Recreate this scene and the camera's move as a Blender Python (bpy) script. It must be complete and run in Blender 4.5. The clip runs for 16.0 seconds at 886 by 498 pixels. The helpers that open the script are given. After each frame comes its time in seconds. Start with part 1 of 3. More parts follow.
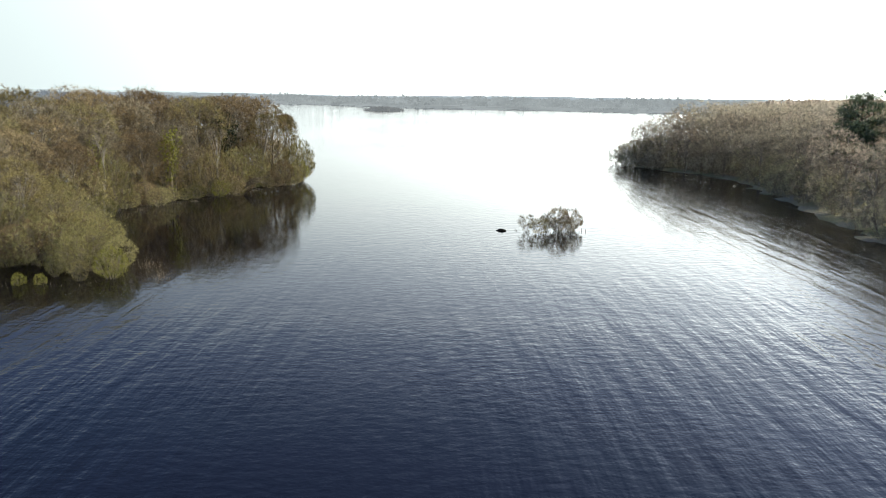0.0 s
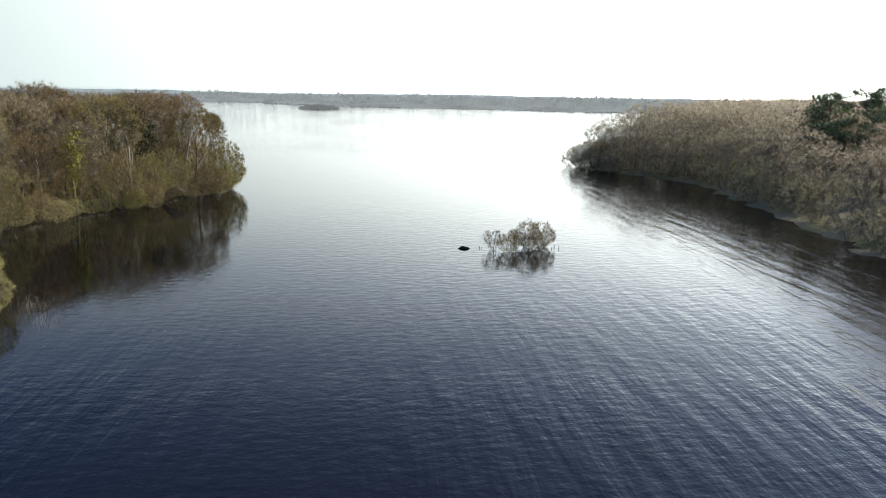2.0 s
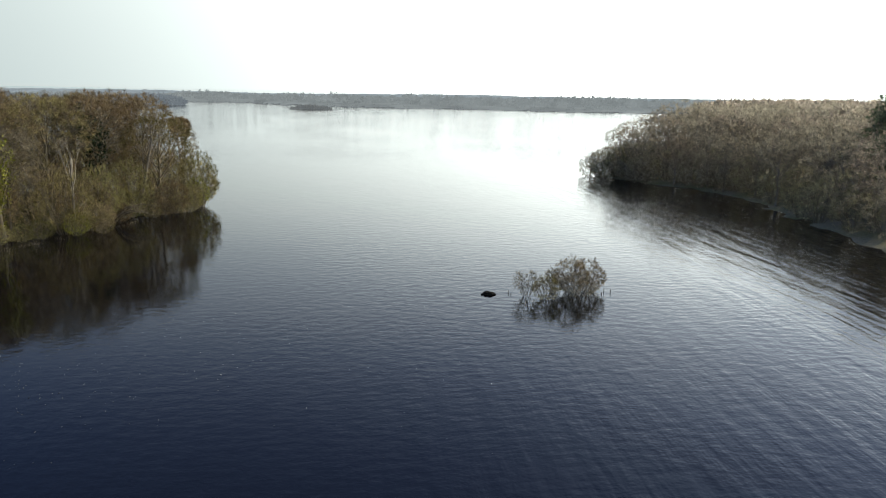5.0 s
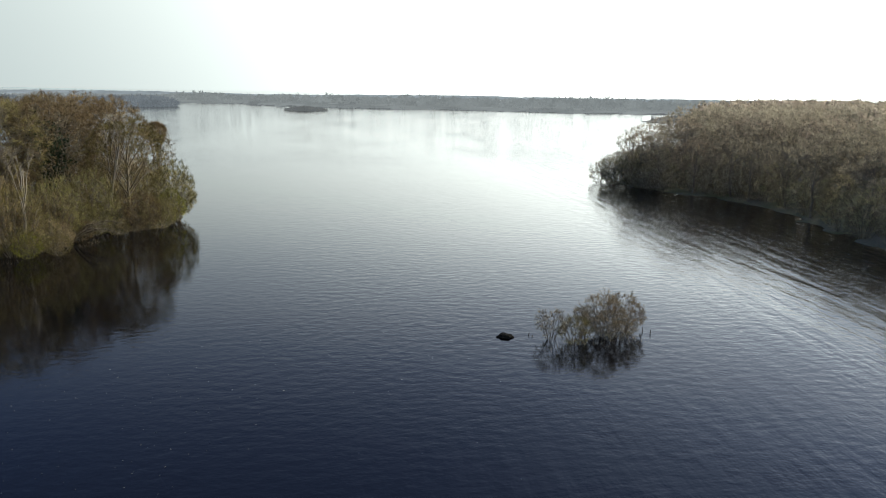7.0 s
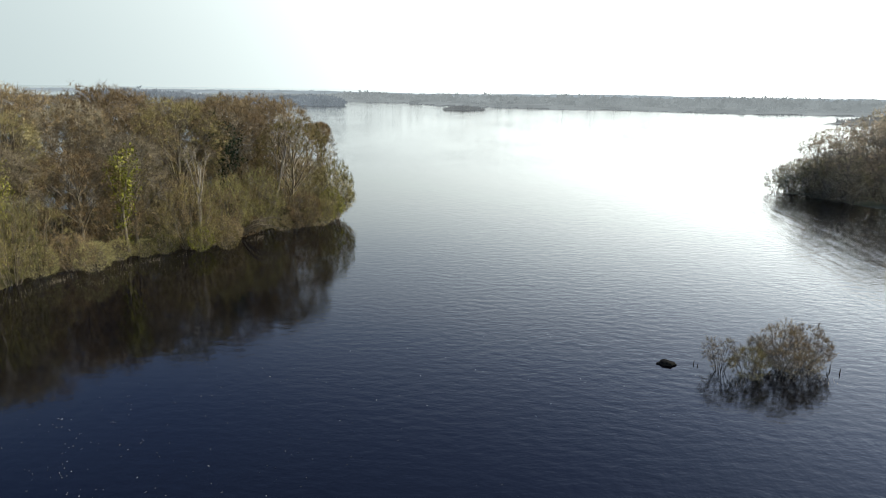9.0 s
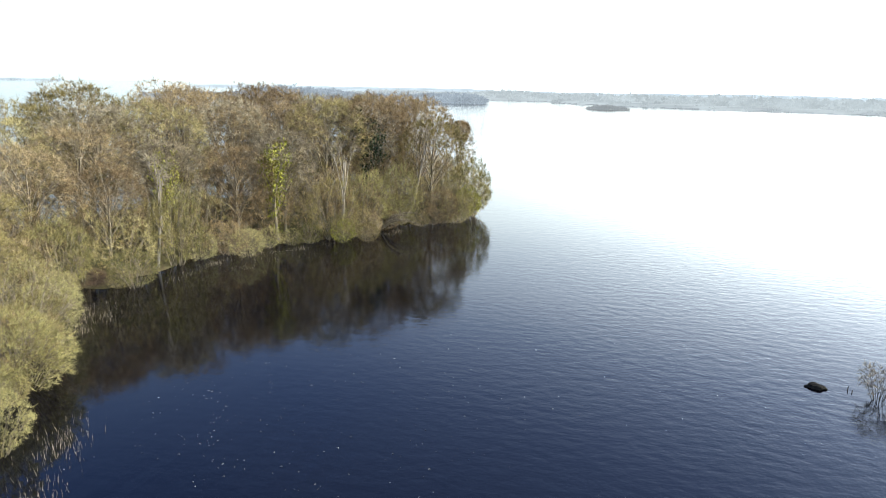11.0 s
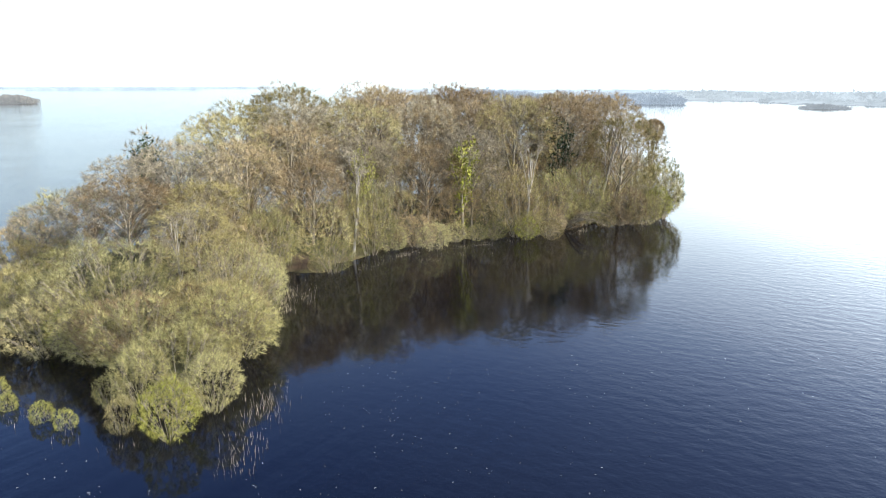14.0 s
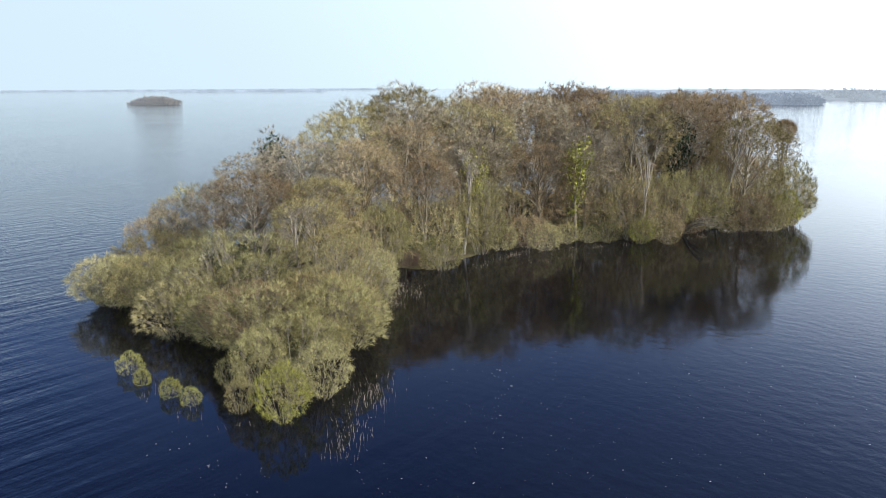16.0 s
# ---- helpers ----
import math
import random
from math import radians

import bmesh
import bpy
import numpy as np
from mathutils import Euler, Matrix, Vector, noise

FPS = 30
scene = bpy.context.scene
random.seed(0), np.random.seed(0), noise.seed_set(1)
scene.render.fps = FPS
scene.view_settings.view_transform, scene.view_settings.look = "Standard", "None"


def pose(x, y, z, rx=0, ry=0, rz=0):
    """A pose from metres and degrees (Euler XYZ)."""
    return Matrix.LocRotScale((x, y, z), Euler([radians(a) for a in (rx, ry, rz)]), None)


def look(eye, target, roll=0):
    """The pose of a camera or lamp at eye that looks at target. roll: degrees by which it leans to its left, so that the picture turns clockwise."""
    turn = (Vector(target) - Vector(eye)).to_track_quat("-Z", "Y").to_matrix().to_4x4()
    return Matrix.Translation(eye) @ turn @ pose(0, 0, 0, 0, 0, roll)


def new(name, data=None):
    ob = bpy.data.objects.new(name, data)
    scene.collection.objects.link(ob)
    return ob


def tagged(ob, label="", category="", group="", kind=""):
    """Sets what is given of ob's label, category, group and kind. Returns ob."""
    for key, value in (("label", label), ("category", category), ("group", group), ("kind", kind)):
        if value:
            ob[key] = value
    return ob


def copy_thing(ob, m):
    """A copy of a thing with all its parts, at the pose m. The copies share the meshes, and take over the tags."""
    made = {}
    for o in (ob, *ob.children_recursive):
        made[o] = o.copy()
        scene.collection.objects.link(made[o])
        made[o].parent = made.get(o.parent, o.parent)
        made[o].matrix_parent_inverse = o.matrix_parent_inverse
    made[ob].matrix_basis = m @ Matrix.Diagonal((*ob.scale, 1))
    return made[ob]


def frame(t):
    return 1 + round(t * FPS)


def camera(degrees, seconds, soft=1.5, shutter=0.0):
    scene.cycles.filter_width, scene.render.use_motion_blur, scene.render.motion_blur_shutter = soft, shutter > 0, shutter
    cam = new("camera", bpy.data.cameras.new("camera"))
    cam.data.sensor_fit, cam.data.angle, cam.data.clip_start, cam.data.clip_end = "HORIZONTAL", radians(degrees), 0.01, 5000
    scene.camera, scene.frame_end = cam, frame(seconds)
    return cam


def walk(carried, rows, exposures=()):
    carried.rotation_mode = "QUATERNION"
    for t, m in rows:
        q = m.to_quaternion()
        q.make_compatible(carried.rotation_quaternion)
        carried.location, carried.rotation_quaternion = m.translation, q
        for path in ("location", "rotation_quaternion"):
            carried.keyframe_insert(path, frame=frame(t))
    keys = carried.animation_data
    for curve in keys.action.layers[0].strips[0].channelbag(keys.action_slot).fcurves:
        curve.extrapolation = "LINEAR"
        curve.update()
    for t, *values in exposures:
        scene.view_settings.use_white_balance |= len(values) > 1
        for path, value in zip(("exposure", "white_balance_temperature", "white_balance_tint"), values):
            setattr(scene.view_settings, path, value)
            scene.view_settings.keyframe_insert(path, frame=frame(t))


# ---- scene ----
cam = camera(63.7, 16.0, soft=1.0)
PATH = [
    (0, (0.973, 1.421, 19.591), (0.965, 3.374, 19.158), 0.7),
    (0.5, (0.409, 4.988, 19.534), (0.403, 6.941, 19.099), 0.9),
    (1, (-0.154, 8.529, 19.472), (-0.157, 10.481, 19.037), 0.9),
    (1.5, (-0.686, 12.014, 19.431), (-0.577, 13.963, 18.996), 0.8),
    (2, (-1.214, 15.487, 19.407), (-1.046, 17.432, 18.972), 1.0),
    (2.5, (-1.611, 18.959, 19.407), (-1.439, 20.904, 18.971), 0.9),
    (3, (-1.799, 22.44, 19.382), (-1.625, 24.384, 18.947), 1.0),
    (3.5, (-1.845, 25.909, 19.349), (-1.668, 27.853, 18.913), 0.8),
    (4, (-1.895, 29.388, 19.308), (-1.716, 31.332, 18.872), 0.9),
    (6.5, (-1.708, 46.101, 19.317), (-1.515, 48.044, 18.883), 0.9),
    (7, (-1.666, 48.444, 19.377), (-1.471, 50.386, 18.944), 0.9),
    (7.5, (-1.816, 49.916, 19.482), (-1.648, 51.862, 19.051), 0.9),
    (8, (-1.91, 50.733, 19.61), (-1.894, 52.685, 19.178), 0.9),
    (8.5, (-1.846, 51.144, 19.685), (-1.957, 53.092, 19.248), 0.9),
    (9, (-1.847, 51.291, 19.706), (-2.073, 53.228, 19.265), 0.8),
    (11.5, (-1.671, 51.245, 19.811), (-2.346, 53.072, 19.357), 0.8),
    (12, (-1.695, 51.196, 19.673), (-2.45, 52.992, 19.218), 0.4),
    (12.5, (-1.698, 51.148, 19.499), (-2.518, 52.915, 19.047), 0.6),
    (13, (-1.606, 51.11, 19.41), (-2.496, 52.842, 18.958), 0.4),
    (13.5, (-1.458, 51.117, 19.332), (-2.429, 52.806, 18.881), 0.3),
    (14, (-1.294, 51.058, 19.26), (-2.353, 52.694, 18.811), 0.0),
    (14.5, (-1.099, 51.085, 19.191), (-2.234, 52.67, 18.744), -0.1),
    (15, (-1.031, 51.075, 19.158), (-2.237, 52.607, 18.712), -0.2),
    (15.5, (-0.927, 51.102, 19.14), (-2.198, 52.58, 18.694), -0.3),
    (16, (-0.912, 51.115, 19.141), (-2.222, 52.559, 18.695), -0.3),
]
EXPOSURE = [(0.0, -0.13, 6640, 5), (1.5, -0.17, 6640, 5), (2.0, -0.35, 6640, 5), (2.5, -0.47, 6640, 4), (3.0, -0.52, 6640, 4), (4.0, -0.6, 6640, 4), (7.0, -0.72, 6640, 4), (8.5, -0.5, 6620, 5),
            (9.0, -0.38, 6600, 5), (11.4, 0.75, 6330, 5), (12.0, 1.0, 6280, 5), (12.5, 1.28, 6230, 5), (14.0, 0.78, 6120, 7), (15.0, 0.4, 6050, 9), (16.0, 0.2, 5980, 10)]
walk(cam, [(t, look(eye, aim, roll)) for t, eye, aim, roll in PATH], EXPOSURE)

# ---------------------------------------------------------------- light
SUN_AZ, SUN_EL = radians(68), radians(34)
GLOW = (1.3, 13.5)
VEIL, VEIL_COLOUR = (0.0, 0.0195), (5.9, 7.0, 7.5)
world = bpy.data.worlds.new("sky")
scene.world = world
world.use_nodes = True
wt = world.node_tree
wt.nodes.clear()
sky = wt.nodes.new("ShaderNodeTexSky")
sky.sky_type = "NISHITA"
sky.sun_disc = False
sky.sun_elevation, sky.sun_rotation = SUN_EL, SUN_AZ
sky.air_density, sky.dust_density, sky.ozone_density, sky.altitude = 1.0, 0.5, 3.0, 60
# a thin veil of high cloud over the blue
veil_co = wt.nodes.new("ShaderNodeTexCoord")
veil_map = wt.nodes.new("ShaderNodeMapping")
veil_map.inputs["Scale"].default_value = (1.0, 1.6, 3.5)
veil_noise = wt.nodes.new("ShaderNodeTexNoise")
veil_noise.inputs["Scale"].default_value, veil_noise.inputs["Detail"].default_value = 1.4, 5.0
# the lower one looks, the longer the way through the veil: 1 - exp(-depth / height)
veil_sep = wt.nodes.new("ShaderNodeSeparateXYZ")


def world_math(op, first, second):
    n = wt.nodes.new("ShaderNodeMath")
    n.operation = op
    for k, v in enumerate((first, second)):
        if isinstance(v, float):
            n.inputs[k].default_value = v
        else:
            wt.links.new(v, n.inputs[k])
    return n.outputs[0]


wt.links.new(veil_co.outputs["Generated"], veil_sep.inputs[0])
veil_depth = world_math("MULTIPLY_ADD", veil_noise.outputs[0], VEIL[1])
veil_depth.node.inputs[2].default_value = VEIL[0]
veil_air = world_math("DIVIDE", veil_depth, world_math("POWER", world_math("MAXIMUM", veil_sep.outputs[2], 0.04), 3.2))
veil_fac = world_math("SUBTRACT", 1.0, world_math("EXPONENT", world_math("MULTIPLY", veil_air, -1.0), 0.0))
veil_mix = wt.nodes.new("ShaderNodeMix")
veil_mix.data_type = "RGBA"
sky_bg = wt.nodes.new("ShaderNodeBackground")
sky_bg.inputs["Strength"].default_value = 0.105
sky_out = wt.nodes.new("ShaderNodeOutputWorld")
wt.links.new(veil_co.outputs["Generated"], veil_map.inputs[0])
wt.links.new(veil_map.outputs[0], veil_noise.inputs[0])
# the veil is brightest towards the sun
veil_dot = wt.nodes.new("ShaderNodeVectorMath")
veil_dot.operation = "DOT_PRODUCT"
veil_dot.inputs[1].default_value = (math.sin(SUN_AZ) * math.cos(SUN_EL), math.cos(SUN_AZ) * math.cos(SUN_EL), math.sin(SUN_EL))
wt.links.new(veil_co.outputs["Generated"], veil_dot.inputs[0])
veil_side = world_math("MULTIPLY_ADD", veil_dot.outputs["Value"], 0.5)
veil_side.node.inputs[2].default_value = 0.5
veil_glow = world_math("ADD", world_math("MULTIPLY", world_math("POWER", veil_side, 2.6), GLOW[0]), world_math("MULTIPLY", world_math("POWER", veil_side, 5.0), GLOW[1]))
veil_tint = wt.nodes.new("ShaderNodeVectorMath")
veil_tint.operation = "MULTIPLY_ADD"
veil_tint.inputs[1].default_value, veil_tint.inputs[2].default_value = (7.0, 7.1, 6.9), VEIL_COLOUR
wt.links.new(veil_glow, veil_tint.inputs[0])
wt.links.new(veil_tint.outputs[0], veil_mix.inputs[7])
wt.links.new(veil_fac, veil_mix.inputs[0])
# a deep, clean blue overhead
blue = wt.nodes.new("ShaderNodeMix")
blue.data_type, blue.blend_type = "RGBA", "MULTIPLY"
blue.inputs[0].default_value = 1.0
blue.inputs[7].default_value = (0.66, 1.02, 1.74, 1)
wt.links.new(sky.outputs[0], blue.inputs[6])
wt.links.new(blue.outputs[2], veil_mix.inputs[6])
wt.links.new(veil_mix.outputs[2], sky_bg.inputs[0])
wt.links.new(sky_bg.outputs[0], sky_out.inputs[0])

sun = new("sun", bpy.data.lights.new("sun", "SUN"))
sun.data.energy, sun.data.angle, sun.data.color = 5.0, radians(0.6), (1.0, 0.92, 0.77)
SUN_DIR = Vector((math.sin(SUN_AZ) * math.cos(SUN_EL), math.cos(SUN_AZ) * math.cos(SUN_EL), math.sin(SUN_EL)))
sun.matrix_world = look(SUN_DIR * 200, (0, 0, 0))


# ---------------------------------------------------------------- materials
def material(name, rough=0.8, spec=0.3):
    m = bpy.data.materials.new(name)
    m.use_nodes = True
    b = m.node_tree.nodes["Principled BSDF"]
    b.inputs["Roughness"].default_value = rough
    b.inputs["Specular IOR Level"].default_value = spec
    return m, m.node_tree, b


def node(nt, kind, **inputs):
    n = nt.nodes.new(kind)
    for k, v in inputs.items():
        n.inputs[k.replace("_", " ")].default_value = v
    return n


def noise_at(nt, scale, detail=4.0, space="Object", stretch=(1, 1, 1), turn=0.0):
    co = nt.nodes.new("ShaderNodeTexCoord")
    mp = nt.nodes.new("ShaderNodeMapping")
    mp.inputs["Scale"].default_value = stretch
    mp.inputs["Rotation"].default_value = (0, 0, turn)
    tx = node(nt, "ShaderNodeTexNoise", Scale=scale, Detail=detail)
    nt.links.new(co.outputs[space], mp.inputs[0])
    nt.links.new(mp.outputs[0], tx.inputs[0])
    return tx


def ramp(nt, source, stops):
    r = nt.nodes.new("ShaderNodeValToRGB")
    e = r.color_ramp.elements
    while len(e) < len(stops):
        e.new(0.5)
    for el, (p, c) in zip(e, stops):
        el.position, el.color = p, (*c, 1)
    nt.links.new(source, r.inputs[0])
    return r


def twig_material(name, dark, mid, light, thin_share=0.16):
    """Bare twigs and buds: each plant has its own tone, each tuft varies a little round it."""
    m, nt, b = material(name, 0.75, 0.25)
    info = nt.nodes.new("ShaderNodeObjectInfo")
    geo = nt.nodes.new("ShaderNodeNewGeometry")
    tone = ramp(nt, info.outputs["Random"], [(0.0, dark), (0.5, mid), (1.0, light)])
    island = ramp(nt, geo.outputs["Random Per Island"], [(0.0, (0.42, 0.42, 0.42)), (0.6, (1.08, 1.07, 1.04)), (1.0, (1.45, 1.42, 1.35))])
    mix = nt.nodes.new("ShaderNodeMix")
    mix.data_type, mix.blend_type = "RGBA", "MULTIPLY"
    mix.inputs[0].default_value = 1.0
    nt.links.new(tone.outputs[0], mix.inputs[6])
    nt.links.new(island.outputs[0], mix.inputs[7])
    nt.links.new(mix.outputs[2], b.inputs["Base Color"])
    # buds and thin shoots let some light through
    thin = nt.nodes.new("ShaderNodeBsdfTranslucent")
    nt.links.new(mix.outputs[2], thin.inputs["Color"])
    both = nt.nodes.new("ShaderNodeMixShader")
    both.inputs[0].default_value = thin_share
    nt.links.new(b.outputs[0], both.inputs[1])
    nt.links.new(thin.outputs[0], both.inputs[2])
    nt.links.new(both.outputs[0], nt.nodes["Material Output"].inputs[0])
    return m


def bark_material(name, dark, light, scale=3.0):
    m, nt, b = material(name, 0.9, 0.2)
    tx = noise_at(nt, scale, 6, stretch=(1, 1, 0.25))
    r = ramp(nt, tx.outputs[0], [(0.3, dark), (0.7, light)])
    nt.links.new(r.outputs[0], b.inputs["Base Color"])
    bp = node(nt, "ShaderNodeBump", Strength=0.6, Distance=0.05)
    nt.links.new(tx.outputs[0], bp.inputs["Height"])
    nt.links.new(bp.outputs[0], b.inputs["Normal"])
    return m


MAT = {
    "brown": twig_material("brown_twigs", (0.175, 0.12, 0.06), (0.285, 0.205, 0.105), (0.395, 0.305, 0.17)),
    "olive": twig_material("olive_twigs", (0.195, 0.155, 0.058), (0.3, 0.245, 0.1), (0.39, 0.33, 0.155)),
    "grey": twig_material("grey_twigs", (0.215, 0.175, 0.115), (0.31, 0.255, 0.165), (0.39, 0.33, 0.22)),
    "willow": twig_material("willow_twigs", (0.185, 0.164, 0.060), (0.311, 0.272, 0.109), (0.436, 0.381, 0.180)),
    "pale_willow": twig_material("pale_willow_twigs", (0.30, 0.265, 0.115), (0.345, 0.305, 0.14), (0.39, 0.345, 0.165)),
    "yellow": twig_material("budding_twigs", (0.275, 0.259, 0.050), (0.330, 0.308, 0.066), (0.374, 0.341, 0.094)),
    "ivy": twig_material("ivy_leaves", (0.22, 0.22, 0.03), (0.31, 0.30, 0.05), (0.37, 0.35, 0.08)),
    "dark_ivy": twig_material("dark_ivy_leaves", (0.03, 0.045, 0.02), (0.04, 0.06, 0.025), (0.05, 0.07, 0.03)),
    "needle": twig_material("pine_needles", (0.12, 0.15, 0.095), (0.15, 0.185, 0.115), (0.18, 0.215, 0.135), 0.4),
    "bark": bark_material("grey_bark", (0.13, 0.10, 0.065), (0.31, 0.26, 0.18)),
    "wet_bark": bark_material("wet_bark", (0.075, 0.06, 0.045), (0.20, 0.155, 0.11)),
    "pale": bark_material("pale_bark", (0.18, 0.15, 0.11), (0.38, 0.33, 0.26)),
    "pinebark": bark_material("pine_bark", (0.13, 0.085, 0.06), (0.27, 0.19, 0.14)),
    # headland twigs: paled and extra translucent, haze painted into their colour
    "alder": twig_material("haze_paled_brown_twigs", (0.35, 0.285, 0.215), (0.42, 0.35, 0.27), (0.48, 0.41, 0.33), 0.66),
    "ash": twig_material("haze_paled_grey_twigs", (0.36, 0.32, 0.235), (0.43, 0.38, 0.285), (0.48, 0.43, 0.33), 0.66),
    "sallow": twig_material("haze_paled_olive_twigs", (0.36, 0.335, 0.2), (0.42, 0.39, 0.24), (0.47, 0.44, 0.29), 0.66),
    "reed": twig_material("dead_reeds", (0.22, 0.16, 0.10), (0.32, 0.25, 0.165), (0.42, 0.345, 0.24)),
}


def water_material():
    """Peaty lake water: wind chop in the open, smoother in the island's lee."""
    m, nt, b = material("lake_water", 0.045, 0.5)
    b.inputs["IOR"].default_value = 1.333
    b.inputs["Base Color"].default_value = (0.0022, 0.0022, 0.0035, 1)
    b.inputs["Specular Tint"].default_value = (0.45, 0.65, 1.0, 1)

    def maths(op, *vals):
        n = nt.nodes.new("ShaderNodeMath")
        n.operation = op
        for k, v in enumerate(vals):
            if isinstance(v, (int, float)):
                n.inputs[k].default_value = v
            else:
                nt.links.new(v, n.inputs[k])
        return n.outputs[0]

    co = nt.nodes.new("ShaderNodeTexCoord")
    sep = nt.nodes.new("ShaderNodeSeparateXYZ")
    nt.links.new(co.outputs["Object"], sep.inputs[0])
    lee = nt.nodes.new("ShaderNodeMapRange")
    lee.interpolation_type = "SMOOTHSTEP"
    for key, v in (("From Min", -42.0), ("From Max", -2.0), ("To Min", 0.24), ("To Max", 1.0)):
        lee.inputs[key].default_value = v
    # beyond the island's far side the wind is back
    lee_w = nt.nodes.new("ShaderNodeMapRange")
    lee_w.interpolation_type = "SMOOTHSTEP"
    for key, v in (("From Min", -75.0), ("From Max", -50.0), ("To Min", 2.8), ("To Max", 0.0)):
        lee_w.inputs[key].default_value = v
    gust = noise_at(nt, 0.03, 3, stretch=(1.0, 0.5, 1))
    warp = maths("MULTIPLY_ADD", gust.outputs[0], 30.0, -15.0)
    shifted = maths("ADD", sep.outputs[0], warp)
    nt.links.new(shifted, lee.inputs["Value"])
    nt.links.new(shifted, lee_w.inputs["Value"])
    # short of the island's tip there is no lee
    lee_s = nt.nodes.new("ShaderNodeMapRange")
    lee_s.interpolation_type = "SMOOTHSTEP"
    for key, v in (("From Min", 56.0), ("From Max", 74.0), ("To Min", 1.45), ("To Max", 0.0)):
        lee_s.inputs[key].default_value = v
    nt.links.new(sep.outputs[1], lee_s.inputs["Value"])
    # nor is there any out on the open lake
    lee_n = nt.nodes.new("ShaderNodeMapRange")
    lee_n.interpolation_type = "SMOOTHSTEP"
    for key, v in (("From Min", 175.0), ("From Max", 260.0), ("To Min", 0.0), ("To Max", 1.9)):
        lee_n.inputs[key].default_value = v
    nt.links.new(sep.outputs[1], lee_n.inputs["Value"])
    # the wind is strongest off the tip's western side
    tip_w = nt.nodes.new("ShaderNodeMapRange")
    tip_w.interpolation_type = "SMOOTHSTEP"
    for key, v in (("From Min", -60.0), ("From Max", -34.0), ("To Min", 2.4), ("To Max", 1.0)):
        tip_w.inputs[key].default_value = v
    nt.links.new(shifted, tip_w.inputs["Value"])
    windward = maths("MULTIPLY", lee_s.outputs[0], tip_w.outputs[0])
    wind = maths("MAXIMUM", maths("MAXIMUM", maths("MAXIMUM", lee.outputs[0], lee_w.outputs[0]), lee_n.outputs[0]), windward)
    patch = maths("MULTIPLY_ADD", gust.outputs[0], 1.5, 0.15)
    wind = maths("MULTIPLY", wind, patch)
    # calmer under the headland
    east = nt.nodes.new("ShaderNodeMapRange")
    for key, v in (("From Min", 22.0), ("From Max", 46.0), ("To Min", 1.0), ("To Max", 1.7)):
        east.inputs[key].default_value = v
    nt.links.new(sep.outputs[0], east.inputs["Value"])
    wind = maths("MULTIPLY", wind, east.outputs[0])
    swell = noise_at(nt, 0.62, 3, stretch=(1.0, 0.15, 1), turn=radians(8))
    chop = noise_at(nt, 1.3, 4, stretch=(0.6, 1.0, 1), turn=radians(-12))
    # long wind lanes fade out towards the middle of the channel
    lane = nt.nodes.new("ShaderNodeMapRange")
    lane.interpolation_type = "SMOOTHSTEP"
    for key, v in (("From Min", 55.0), ("From Max", 105.0), ("To Min", 1.0), ("To Max", 0.12)):
        lane.inputs[key].default_value = v
    nt.links.new(sep.outputs[1], lane.inputs["Value"])
    fine = noise_at(nt, 6.0, 3, stretch=(1.0, 0.6, 1), turn=radians(20))
    # and come back along the headland
    lane_e = nt.nodes.new("ShaderNodeMapRange")
    lane_e.interpolation_type = "SMOOTHSTEP"
    for key, v in (("From Min", 24.0), ("From Max", 44.0), ("To Min", 0.0), ("To Max", 1.2)):
        lane_e.inputs[key].default_value = v
    nt.links.new(sep.outputs[0], lane_e.inputs["Value"])
    lanes = maths("MAXIMUM", lane.outputs[0], lane_e.outputs[0])
    high = maths("MULTIPLY_ADD", maths("MULTIPLY", swell.outputs[0], lanes), WAVES[0], maths("MULTIPLY_ADD", chop.outputs[0], WAVES[1], maths("MULTIPLY", fine.outputs[0], WAVES[2])))
    bp = node(nt, "ShaderNodeBump", Strength=1.0, Distance=1.0)
    nt.links.new(maths("MULTIPLY", high, wind), bp.inputs["Height"])
    nt.links.new(bp.outputs[0], b.inputs["Normal"])
    return m


WAVES = (0.09, 0.027, 0.007)


def ground_material(name, soil, grass, scale=0.25):
    m, nt, b = material(name, 0.95, 0.06)
    big = noise_at(nt, scale, 5)
    fine = noise_at(nt, 4.0, 5)
    r = ramp(nt, big.outputs[0], [(0.35, soil), (0.65, grass)])
    mix = nt.nodes.new("ShaderNodeMix")
    mix.data_type, mix.blend_type = "RGBA", "MULTIPLY"
    mix.inputs[0].default_value = 0.7
    g = ramp(nt, fine.outputs[0], [(0.2, (0.4, 0.4, 0.4)), (0.8, (1.3, 1.3, 1.3))])
    nt.links.new(r.outputs[0], mix.inputs[6])
    nt.links.new(g.outputs[0], mix.inputs[7])
    nt.links.new(mix.outputs[2], b.inputs["Base Color"])
    bp = node(nt, "ShaderNodeBump", Strength=0.8, Distance=0.15)
    nt.links.new(fine.outputs[0], bp.inputs["Height"])
    nt.links.new(bp.outputs[0], b.inputs["Normal"])
    return m


# ---------------------------------------------------------------- mesh helpers
def mesh_from(name, verts, faces, mat, smooth=False):
    me = bpy.data.meshes.new(name)
    me.from_pydata(verts, [], faces)
    me.materials.append(mat)
    if smooth:
        me.polygons.foreach_set("use_smooth", [True] * len(me.polygons))
    me.update()
    return me


